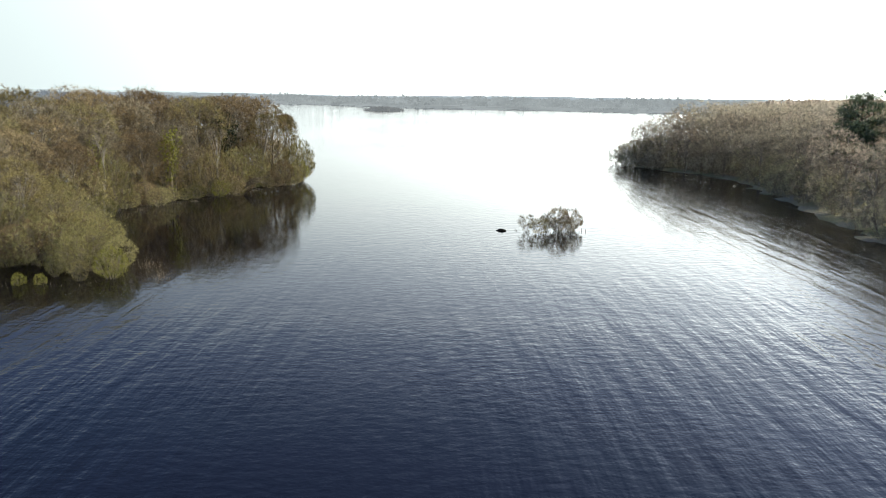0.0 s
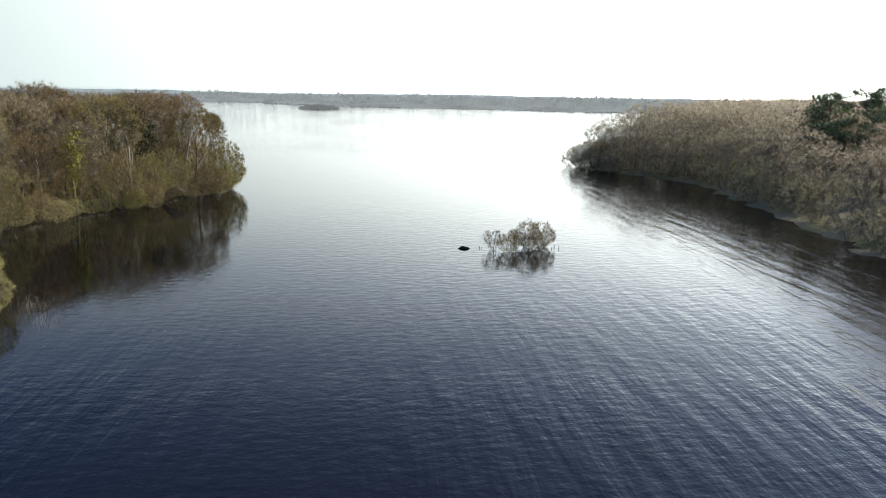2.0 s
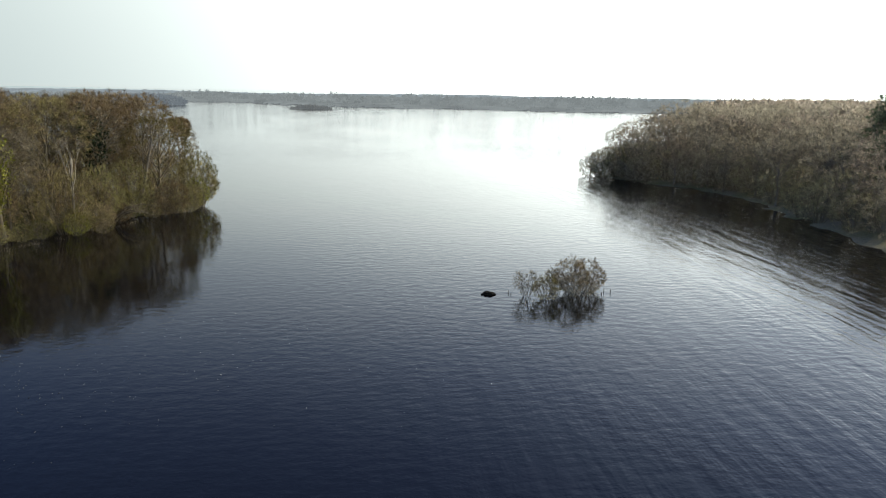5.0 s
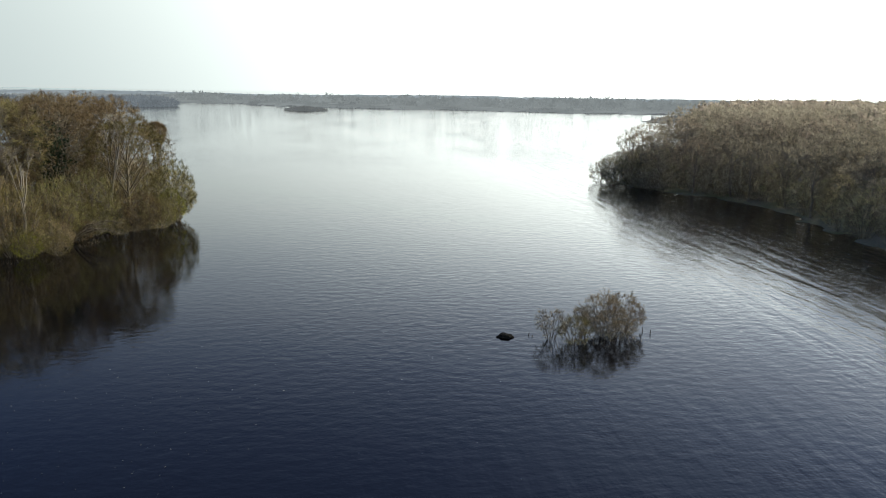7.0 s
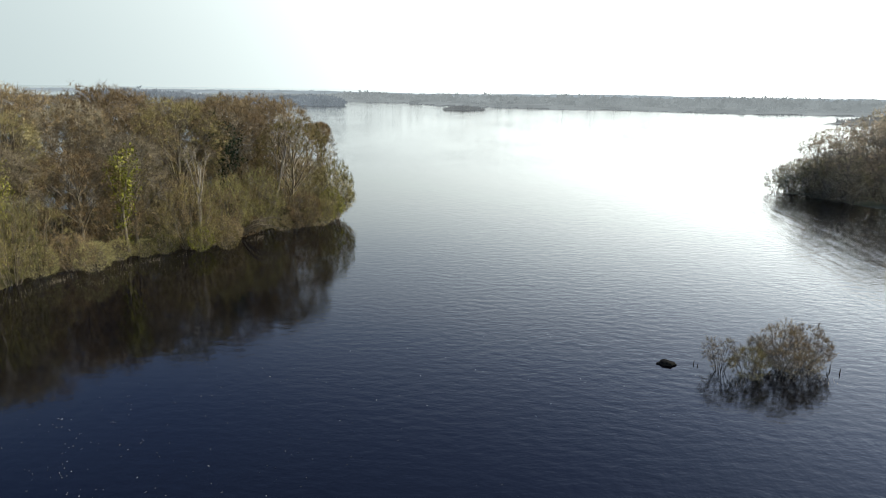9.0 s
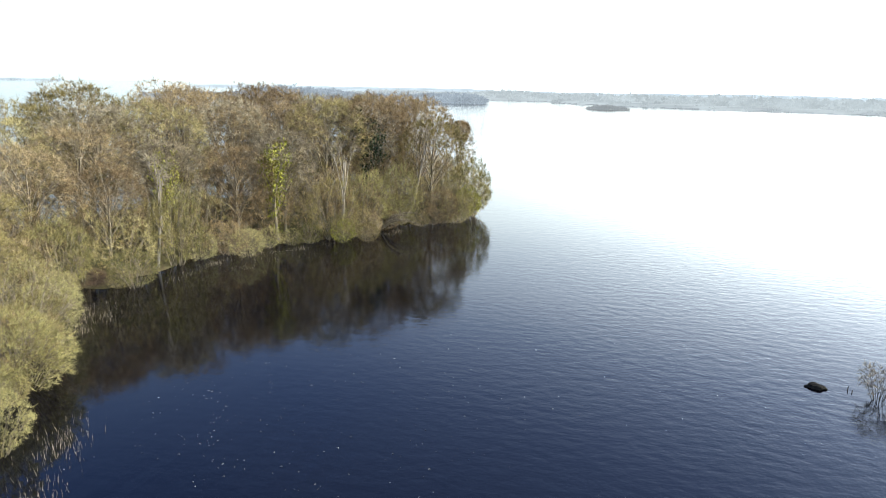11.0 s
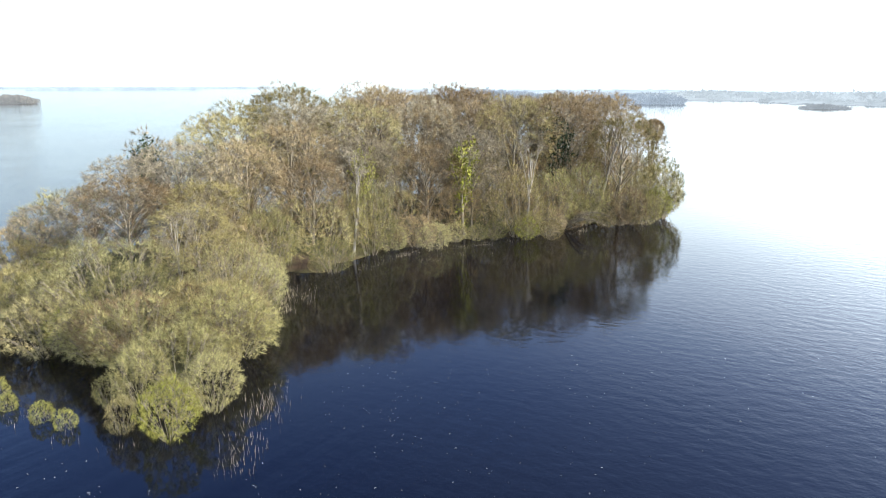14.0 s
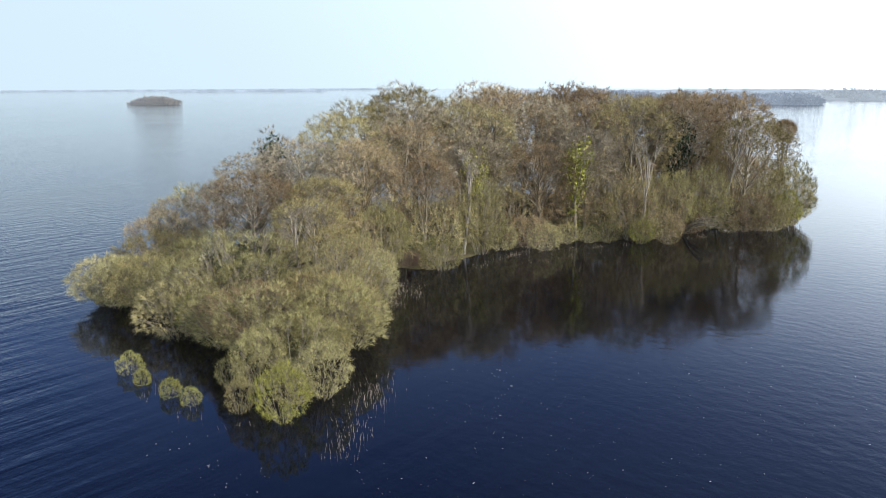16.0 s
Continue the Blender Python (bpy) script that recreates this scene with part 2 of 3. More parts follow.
def inside_distance(px, py, poly):
    """Signed distance from points to a polygon, positive inside."""
    px, py = np.asarray(px, float), np.asarray(py, float)
    best = np.full(px.shape, 1e9)
    odd = np.zeros(px.shape, bool)
    n = len(poly)
    for i in range(n):
        (x0, y0), (x1, y1) = poly[i], poly[(i + 1) % n]
        dx, dy = x1 - x0, y1 - y0
        u = np.clip(((px - x0) * dx + (py - y0) * dy) / (dx * dx + dy * dy), 0, 1)
        best = np.minimum(best, np.hypot(px - x0 - u * dx, py - y0 - u * dy))
        cross = (y0 > py) != (y1 > py)
        with np.errstate(divide="ignore", invalid="ignore"):
            xi = x0 + (py - y0) * dx / (dy if dy else 1e-9)
        odd ^= cross & (px < xi)
    return np.where(odd, best, -best)


def land(name, poly, cell, rise, top, mat, label, shore=0.0):
    """A low piece of land: its edge dips under the water along the shore polygon."""
    xs = [p[0] for p in poly]
    ys = [p[1] for p in poly]
    gx = np.arange(min(xs) - 6, max(xs) + 6 + cell, cell)
    gy = np.arange(min(ys) - 6, max(ys) + 6 + cell, cell)
    X, Y = np.meshgrid(gx, gy)
    d = inside_distance(X, Y, poly)
    wob = np.array([noise.noise((x * 0.23, y * 0.23, 3.1)) for x, y in zip(X.ravel(), Y.ravel())]).reshape(X.shape)
    d = d + wob * 1.1
    Z = np.clip(d * rise + shore, -0.7, top) + np.where(d > 2, wob * 0.3, 0)
    keep = d > -3.5
    idx = -np.ones(X.shape, int)
    idx[keep] = np.arange(keep.sum())
    verts = np.stack([X[keep], Y[keep], Z[keep]], 1).tolist()
    q = np.stack([idx[:-1, :-1], idx[:-1, 1:], idx[1:, 1:], idx[1:, :-1]], -1).reshape(-1, 4)
    faces = q[(q >= 0).all(1)].tolist()
    ob = new(name, mesh_from(name, verts, faces, mat, True))
    return tagged(ob, label, "land", kind="structure")


# ---------------------------------------------------------------- plants
def tube(verts, faces, pts, radii, sides):
    """Adds a tapering tube along pts."""
    base = len(verts)
    n = len(pts)
    for i, (p, r) in enumerate(zip(pts, radii)):
        ax = (pts[min(i + 1, n - 1)] - pts[max(i - 1, 0)])
        ax = ax.normalized() if ax.length > 1e-6 else Vector((0, 0, 1))
        u = ax.orthogonal().normalized()
        w = ax.cross(u)
        for k in range(sides):
            a = 2 * math.pi * k / sides
            verts.append(tuple(p + r * (math.cos(a) * u + math.sin(a) * w)))
    for i in range(n - 1):
        for k in range(sides):
            a, b2 = base + i * sides + k, base + i * sides + (k + 1) % sides
            faces.append((a, b2, b2 + sides, a + sides))


def spike(verts, faces, p, q, radius):
    """Adds a three-sided twig that runs out to a point."""
    ax = (q - p).normalized()
    u = ax.orthogonal().normalized() * radius
    w = ax.cross(u)
    o = len(verts)
    verts += [tuple(p + u), tuple(p - u * 0.5 + w * 0.87), tuple(p - u * 0.5 - w * 0.87), tuple(q)]
    faces += [(o, o + 1, o + 3), (o + 1, o + 2, o + 3), (o + 2, o, o + 3)]


def twigs(rng, ends, count, length, width, spread, lift):
    """Thin tapering twigs that fan out from the branch ends: vertices and faces."""
    g = np.random.default_rng(rng.randrange(1 << 30))
    P = np.array([tuple(e[0]) for e in ends])
    D = np.array([tuple(e[1]) for e in ends])
    k = g.integers(0, len(P), count)
    way = D[k] + g.normal(0, spread, (count, 3)) + np.array([0, 0, lift])
    way /= np.linalg.norm(way, axis=1)[:, None]
    side = np.cross(way, g.normal(0, 1, (count, 3)))
    side /= np.linalg.norm(side, axis=1)[:, None] + 1e-9
    ln = length * g.uniform(0.45, 1.3, count)[:, None]
    wd = width * g.uniform(0.6, 1.4, count)[:, None]
    p0 = P[k] + g.normal(0, 0.1, (count, 3)) * length
    V = np.stack([p0 - side * wd / 2, p0 + side * wd / 2, p0 + way * ln], 1).reshape(-1, 3)
    F = np.arange(count * 3).reshape(-1, 3)
    return V.tolist(), F.tolist()


def clumps(rng, ends, count, size, spread):
    """Leaf-sized quads gathered round points: ivy and needles."""
    g = np.random.default_rng(rng.randrange(1 << 30))
    P = np.array([tuple(e) for e in ends])
    c = P[g.integers(0, len(P), count)] + g.normal(0, 1, (count, 3)) * np.array(spread)
    a = g.normal(0, 1, (count, 3))
    a /= np.linalg.norm(a, axis=1)[:, None]
    b = np.cross(a, g.normal(0, 1, (count, 3)))
    b /= np.linalg.norm(b, axis=1)[:, None]
    s = size * g.uniform(0.5, 1.3, count)[:, None]
    V = np.stack([c - a * s, c + b * s * 0.5, c + a * s, c - b * s * 0.5], 1).reshape(-1, 3)
    F = np.arange(count * 4).reshape(-1, 4)
    return V.tolist(), F.tolist()


def bowed(rng, p, q, sag, steps, wobble):
    """A limb from p to q that leaves p steeply and bends over towards q."""
    mid = p.lerp(q, 0.5) + Vector((0, 0, sag)) + Vector((rng.gauss(0, 1), rng.gauss(0, 1), rng.gauss(0, 1))) * wobble
    out = []
    for i in range(steps + 1):
        u = i / steps
        out.append(p * (1 - u) ** 2 + mid * 2 * u * (1 - u) + q * u * u + Vector((rng.gauss(0, 1), rng.gauss(0, 1), rng.gauss(0, 1))) * wobble * 0.25 * math.sin(math.pi * u))
    return out


def dome(d, size):
    """Where the direction d meets the crown's uneven dome: a round cap over a deeper skirt."""
    lump = 1 + 0.2 * noise.noise((d.x * 2.2 + size[0], d.y * 2.2 + size[1], d.z * 2.2)) + 0.13 * noise.noise((d.x * 5, d.y * 5, d.z * 5 + size[0]))
    side = size[0] * (1.0 if d.z > 0 else 1 + 0.2 * d.z)
    return Vector((d.x * side, d.y * side, d.z * (size[1] if d.z > 0 else size[2]))) * lump


def fans(rng, centres, ways, per, length, width, spread, lift):
    """Tufts of fine twigs: each tuft is one fan of slender slivers that spring from a shared point."""
    g = np.random.default_rng(rng.randrange(1 << 30))
    C = np.array([tuple(c) for c in centres])[:, None]
    D = np.array([tuple(d) for d in ways])[:, None]
    n = len(C)
    way = D + g.normal(0, spread, (n, per, 3)) + np.array([0, 0, lift])
    way /= np.linalg.norm(way, axis=2)[..., None]
    ln = length * g.uniform(0.45, 1.25, (n, per, 1))
    side = np.cross(way, g.normal(0, 1, (n, per, 3)))
    side /= np.linalg.norm(side, axis=2)[..., None] + 1e-9
    mid = C + way * ln * g.uniform(0.06, 0.25, (n, per, 1)) + side * width * g.uniform(0.6, 1.4, (n, per, 1))
    V = np.concatenate([C.reshape(-1, 3), mid.reshape(-1, 3), (C + way * ln).reshape(-1, 3)])
    k = np.arange(n * per)
    F = np.stack([k // per, n + k, n + n * per + k], 1)
    return V.tolist(), F.tolist()


def plant_meshes(seed, height, radius, boughs, forks, tufts, fan, stems=1, crown_from=0.22, sides=5, tilt=0.0, lump=0.42, spread=0.55, lift=0.15, cover=0):
    """A leafless plant: limbs end in boughs, each bough a lumpy dome of forks and twig tufts with gaps between.
    fan: twigs in a tuft, their length and width. cover: small tufts spread over the whole dome. stems: 1 for a tree, more for a bush.
    Returns the woody mesh, the crown mesh, and points along trunk and limbs."""
    rng = random.Random(seed)
    wv, wf, spine, centres, ways = [], [], [], [], []
    cap = min(radius * 1.0, height * (1 - crown_from) * 0.6)
    size = (radius, cap, height * (1 - crown_from) - cap)
    centre = Vector((tilt * height * 0.5, 0, height - cap))

    def stray(amount):
        return Vector((rng.gauss(0, amount), rng.gauss(0, amount), rng.gauss(0, amount)))

    if stems == 1:
        trunk = bowed(rng, Vector((0, 0, -0.5)), Vector((centre.x * 1.2 + rng.gauss(0, 0.3), rng.gauss(0, 0.3), height * 0.84)), 0, 7, height * 0.025)
        r0 = height * 0.0135 + 0.02
        tube(wv, wf, trunk, [r0 * (1.3, 1.0, 0.9, 0.8, 0.66, 0.5, 0.32, 0.12)[k] for k in range(8)], 6)
        spine += trunk[1:6]
    else:
        r0 = height * 0.024
    for i in range(boughs):
        u = (i + 0.5) / boughs
        zdir = -0.5 + 1.45 * u
        a = i * 2.39996 + rng.uniform(-0.35, 0.35)
        flat = math.sqrt(max(0.02, 1 - min(zdir, 1.0) ** 2))
        way = Vector((math.cos(a) * flat, math.sin(a) * flat, zdir)).normalized()
        puff = radius * lump * rng.uniform(0.7, 1.2)
        q = centre + dome(way, size) * (rng.uniform(0.92, 1.06) - lump * 0.78)
        if stems == 1:
            k = 1.6 + 3.6 * u
            p = trunk[int(k)].lerp(trunk[int(k) + 1], k - int(k))
        else:
            p = Vector((math.cos(a) * 0.12 * radius * flat, math.sin(a) * 0.12 * radius * flat, -0.5))
        limb = bowed(rng, p, q, (q - p).length * (0.1 if stems == 1 else 0.04), 4, (q - p).length * 0.05)
        lr = r0 * (0.5 - 0.2 * u) * rng.uniform(0.8, 1.2)
        tube(wv, wf, limb, [lr, lr * 0.82, lr * 0.62, lr * 0.45, lr * 0.28], sides)
        spine += limb[1:4]
        for j in range(forks):
            d = (way * 0.75 + stray(0.62) + Vector((0, 0, 0.2))).normalized()
            e = q + d * puff * rng.uniform(0.35, 0.7)
            s = 2.2 + 1.7 * (j + rng.random()) / forks
            b0 = limb[min(int(s), 3)].lerp(limb[min(int(s), 3) + 1], s - min(int(s), 3))
            fork = bowed(rng, b0, e, (e - b0).length * 0.08, 2, (e - b0).length * 0.08)
            tube(wv, wf, fork, [lr * 0.55, lr * 0.42, lr * 0.25], 3)
            for k in range(tufts):
                dd = (d + stray(0.55)).normalized()
                c = q + dd * puff * rng.uniform(0.5, 1.0)
                b1 = fork[1].lerp(fork[2], rng.random())
                spike(wv, wf, b1, c + (c - b1) * 0.3, lr * 0.22)
                centres.append(c)
                ways.append((dd * 0.75 + way * 0.45).normalized())
    cv, cf = fans(rng, centres, ways, fan[0], fan[1], fan[2], spread, lift)
    centres, ways = [], []
    while len(centres) < cover:
        d = Vector((rng.gauss(0, 1), rng.gauss(0, 1), rng.gauss(0.25 if stems == 1 else 0.05, 1))).normalized()
        gap = noise.noise(d * 5.5 + Vector((seed, 0, 0)))
        if gap < -0.1 or d.z < (-0.75 if stems == 1 else -0.93):
            continue
        centres.append(centre + dome(d, size) * (0.97 - abs(rng.gauss(0, 0.07)) + 0.1 * min(gap, 0.3)))
        ways.append(d)
    if cover:
        v, f = fans(rng, centres, ways, fan[0], fan[1] * 0.75, fan[2], spread * 1.3, lift)
        o = len(cv)
        cv += v
        cf += [tuple(k + o for k in t) for t in f]
    return (wv, wf), (cv, cf), spine


def plant(name, trunk, crown, bark, leaf, label, category, extra=None, stem="trunk"):
    """One plant: an Empty at its foot with trunk and crown under it."""
    top = new(name)
    tagged(top, label, category)
    a = new(stem, mesh_from(stem, *trunk, bark, True))
    a.parent = top
    b2 = new("crown", mesh_from("crown", *crown, leaf))
    b2.parent = top
    if extra:
        c = new("ivy", mesh_from("ivy", *extra[0], extra[1]))
        c.parent = top
    return top


USED = set()


def put(proto, x, y, z, s, turn, squash=1.0, label="", group="", lean=(0.0, 0.0)):
    """Stands a plant: the first call moves the built one, later calls copy it."""
    m = pose(x, y, z, lean[0], lean[1], turn) @ Matrix.Diagonal((s * squash, s * squash, s, 1))
    if proto.name not in USED:
        USED.add(proto.name)
        ob = proto
        ob.matrix_basis = m
    else:
        ob = copy_thing(proto, m)
        ob.scale = (s * squash, s * squash, s)
    return tagged(ob, label, group=group)


# ---------------------------------------------------------------- the lake
WATER = water_material()
lake = new("water", mesh_from("water", [(-4800, -3000, 0), (4800, -3000, 0), (4800, 4800, 0), (-4800, 4800, 0)], [(0, 1, 2, 3)], WATER))
tagged(lake, "dark blue lake water with wind ripples and calm patches", "water", kind="structure")

SOIL = ground_material("leaf_litter", (0.10, 0.07, 0.045), (0.13, 0.12, 0.05))
SHORE = ground_material("stony_shore", (0.30, 0.27, 0.20), (0.21, 0.21, 0.11), 0.12)

ISLAND = [(-33.7, 73.2), (-36.9, 72.8), (-41, 74.5), (-46, 77.0), (-54, 77.2), (-59, 76.0), (-64.5, 75.2), (-69, 77.5), (-75, 85), (-81, 99), (-85, 115),
          (-85, 132), (-79, 152), (-66, 168), (-50, 174), (-38, 172), (-30, 164), (-27.9, 155), (-29.7, 148.5), (-34, 145), (-38, 142.5),
          (-38.7, 134), (-42.4, 129.8), (-45.1, 126.2), (-50, 118), (-50, 109.5), (-49.7, 103.7), (-52.5, 101.3), (-51.2, 98.6), (-44, 90.5),
          (-39, 84), (-34.6, 77)]
HEADLAND = [(46.5, 201), (51, 196), (55.5, 184.5), (62, 176), (65, 165), (61.5, 141), (61, 126), (59, 112), (56.5, 99), (59, 92), (80, 78),
            (140, 60), (330, 40), (420, 200), (420, 520), (260, 560), (185, 470), (150, 360), (112, 275), (78, 235), (56, 214)]
island = land("ground_island", ISLAND, 1.2, 0.2, 1.3, SOIL, "low wooded island ground covered in leaf litter", -0.45)
headland = land("ground_headland", HEADLAND, 1.9, 0.12, 2.0, SHORE, "low wooded headland with a stony grassy shore", -0.38)

# ---------------------------------------------------------------- plant kinds
TREES = {"brown": [], "olive": [], "grey": []}
SHAPES = [(16, 5.2, 0.18), (16, 4.7, 0.12), (16, 5.6, 0.22), (16, 4.9, 0.14)]
LABELS = {"brown": "bare brown deciduous tree with a dense twiggy crown", "olive": "bare olive-toned deciduous tree with mossy twigs",
          "grey": "bare grey-barked deciduous tree with pale twigs"}
for i, (h, r, low) in enumerate(SHAPES):
    t, c, _ = plant_meshes(40 + i, h, r, 16, 3, 4, (12, 0.95, 0.031), crown_from=low, sides=4, lump=0.32 + 0.02 * (i % 3), spread=0.62, cover=760)
    for col in TREES:
        TREES[col].append(plant("bare_tree", t, c, MAT["bark"], MAT[col], LABELS[col], "tree"))
# headland trees: pale bark and paled twigs imitate the haze over them
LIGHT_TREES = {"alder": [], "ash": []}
LABELS.update(alder="bare grey-brown tree, twigs paled to imitate mist", ash="bare grey tree, twigs paled to imitate mist")
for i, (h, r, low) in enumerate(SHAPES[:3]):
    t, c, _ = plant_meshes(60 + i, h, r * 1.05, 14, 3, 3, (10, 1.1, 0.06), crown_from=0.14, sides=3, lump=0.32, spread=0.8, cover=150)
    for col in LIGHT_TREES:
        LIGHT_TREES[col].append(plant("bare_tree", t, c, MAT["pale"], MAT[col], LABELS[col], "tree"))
SHRUBS = {"willow": [], "yellow": [], "olive": [], "brown": []}
SHRUB_LABELS = {"willow": "rounded grey-green willow shrub with many thin rods", "yellow": "yellow-green willow shrub coming into bud",
                "olive": "olive willow shrub with bare rods", "brown": "bare brown shrub with thin stems", "ash": "bare grey shrub with thin twigs paled to imitate mist",
                "sallow": "olive shrub with bare rods paled to imitate mist"}
for i in range(3):
    t, c, _ = plant_meshes(80 + i, 5.0, (3.3, 3.0, 3.2)[i], 20, 3, 4, (12, 0.62, 0.018), stems=8, crown_from=(0.06, 0.1, 0.02)[i], sides=3, lump=0.28, spread=0.55, lift=0.4, cover=540)
    for col in SHRUBS:
        SHRUBS[col].append(plant("willow_shrub", t, c, MAT["bark"], MAT[col], SHRUB_LABELS[col], "shrub"))

# the last two kinds carry the headland's painted-in haze
THICKET = {"olive": [], "brown": [], "ash": [], "sallow": []}
for i in range(2):
    t, c, _ = plant_meshes(86 + i, 5.0, 2.6, 11, 3, 2, (10, 0.75, 0.03), stems=8, crown_from=0.04, sides=3, lump=0.32, spread=0.75, lift=0.3, cover=110)
    for col in THICKET:
        THICKET[col].append(plant("thicket_shrub", t, c, MAT["bark"], MAT[col], SHRUB_LABELS[col], "shrub"))
BIG_WILLOWS = []
for i in range(2):
    t, c, _ = plant_meshes(90 + i, 7.0, 5.4, 34, 4, 4, (12, 0.6, 0.015), stems=8, crown_from=0.05, sides=3, lump=0.22, spread=0.55, lift=0.4, cover=1150)
    BIG_WILLOWS.append(plant("large_willow", t, c, MAT["bark"], MAT["pale_willow"], "broad domed grey-green willow with a dense twiggy crown", "shrub"))

rng = random.Random(7)


def scatter(poly, gap, box, tries, accept):
    """Random spots inside a polygon that keep their distance from one another."""
    spots, cells = [], {}
    xs = [rng.uniform(box[0], box[2]) for _ in range(tries)]
    ys = [rng.uniform(box[1], box[3]) for _ in range(tries)]
    for x, y, d in zip(xs, ys, inside_distance(xs, ys, poly).tolist()):
        if not accept(x, y, d):
            continue
        g = gap(x, y, d)
        cx, cy = int(x // 8), int(y // 8)
        near = [p for a in (-1, 0, 1) for b2 in (-1, 0, 1) for p in cells.get((cx + a, cy + b2), [])]
        if all((p[0] - x) ** 2 + (p[1] - y) ** 2 > g * g for p in near):
            cells.setdefault((cx, cy), []).append((x, y))
            spots.append((x, y, d))
    return spots


def table(x, rows):
    return float(np.interp(x, [a for a, _ in rows], [b2 for _, b2 in rows]))


RIDGE = [(68, 3.5), (73, 4.6), (78, 6.4), (85, 8.4), (92, 11.5), (100, 14.3), (108, 16.2), (118, 17.5), (126, 18.0), (150, 17.2), (165, 16.2), (176, 14.0)]


def island_height(x, y, d):
    h = table(y, RIDGE)
    steep = table(d, [(0, 0.3), (2, 0.5), (5, 0.8), (9, 1.0)])
    gentle = table(d, [(0, 0.34), (3, 0.54), (7, 0.75), (12, 0.92), (16, 1.0)])
    edge = gentle + (steep - gentle) * table(y, [(132, 0.0), (146, 1.0)])
    return h * (edge if y > 95 else max(edge, 0.72))


# ---------------------------------------------------------------- the island's wood
for x, y, d in scatter(ISLAND, lambda x, y, d: (5.9 if x > -66 else 7.0) if y > 94 else 5.4, (-90, 66, -24, 178), 9000, lambda x, y, d: d > 1.8):
    h = island_height(x, y, d) * rng.uniform(0.92, 1.04)
    if y > 84 and d > 2.5 and h > (8.0 if y > 96 else 6.0):
        col = rng.choices(("brown", "olive", "grey"), (0.44, 0.32, 0.24) if y > 96 else (0.15, 0.45, 0.4))[0]
        put(rng.choice(TREES[col]), x, y, 0.6, h / 15.6, rng.uniform(0, 360), rng.uniform(0.95, 1.25) if y > 100 else rng.uniform(1.2, 1.45), group="island trees")
    else:
        col = rng.choices(("willow", "olive", "brown"), (0.68, 0.22, 0.1))[0]
        put(rng.choice(SHRUBS[col]), x, y, 0.1, max(h, 3.2) / 5.2, rng.uniform(0, 360), rng.uniform(1.0, 1.3) if y < 96 else rng.uniform(0.55, 0.75), group="island willows")
# thicket under the trees on the sides that face the open water
for x, y, d in scatter(ISLAND, lambda x, y, d: 4.0, (-66, 94, -24, 175), 3200, lambda x, y, d: 2.5 < d < 15):
    col = rng.choices(("olive", "brown"), (0.6, 0.4))[0]
    put(rng.choice(THICKET[col]), x, y, 0.3, (rng.uniform(4.2, 6.4) + 0.32 * d) / 5, rng.uniform(0, 360), rng.uniform(0.7, 0.95), group="island thicket")
# the fringe of bushes that hangs over the water
for i in range(len(ISLAND)):
    (x0, y0), (x1, y1) = ISLAND[i], ISLAND[(i + 1) % len(ISLAND)]
    ln = math.hypot(x1 - x0, y1 - y0)
    steps = max(1, round(ln / 3.0))
    for k in range(steps):
        u = (k + rng.uniform(0.2, 0.8)) / steps
        nx, ny = -(y1 - y0) / ln, (x1 - x0) / ln
        off = -rng.uniform(0.9, 1.9)
        x, y = x0 + u * (x1 - x0) + nx * off, y0 + u * (y1 - y0) + ny * off
        if x < -60 and y > 90:
            continue
        if rng.random() < 0.2 or (y < 77 and -63 < x < -39) or (y > 146 and x > -33):
            continue
        col = rng.choices(("willow", "olive", "brown", "yellow"), (0.42, 0.27, 0.23, 0.08))[0]
        if y < 82 and col == "brown":
            col = "willow"
        put(rng.choice(SHRUBS[col]), x, y, -0.2, rng.uniform(1.6, 4.6) / 5, rng.uniform(0, 360), rng.uniform(0.85, 1.15), group="waterside willows")


# ---------------------------------------------------------------- the headland's wood
def headland_height(x, y, d):
    return table(d, [(0, 6), (3, 10), (8, 14), (16, 17), (60, 18.2)]) * table(y, [(60, 0.9), (150, 1.0), (205, 0.97), (300, 0.95)])


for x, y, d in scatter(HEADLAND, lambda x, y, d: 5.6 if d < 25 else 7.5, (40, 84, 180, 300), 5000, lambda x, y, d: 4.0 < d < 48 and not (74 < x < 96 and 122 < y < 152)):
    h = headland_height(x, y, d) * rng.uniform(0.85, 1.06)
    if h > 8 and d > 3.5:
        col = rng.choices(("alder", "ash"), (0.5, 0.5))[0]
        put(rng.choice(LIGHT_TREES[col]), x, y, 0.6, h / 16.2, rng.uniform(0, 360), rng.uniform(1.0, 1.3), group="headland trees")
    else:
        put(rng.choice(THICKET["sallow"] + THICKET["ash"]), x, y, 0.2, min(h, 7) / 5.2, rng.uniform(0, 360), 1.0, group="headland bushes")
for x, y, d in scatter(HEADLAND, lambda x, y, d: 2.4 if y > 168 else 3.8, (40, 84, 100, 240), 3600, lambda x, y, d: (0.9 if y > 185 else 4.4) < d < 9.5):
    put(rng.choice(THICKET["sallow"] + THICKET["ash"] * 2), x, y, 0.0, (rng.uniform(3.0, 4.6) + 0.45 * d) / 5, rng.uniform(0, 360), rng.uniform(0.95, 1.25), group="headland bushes")


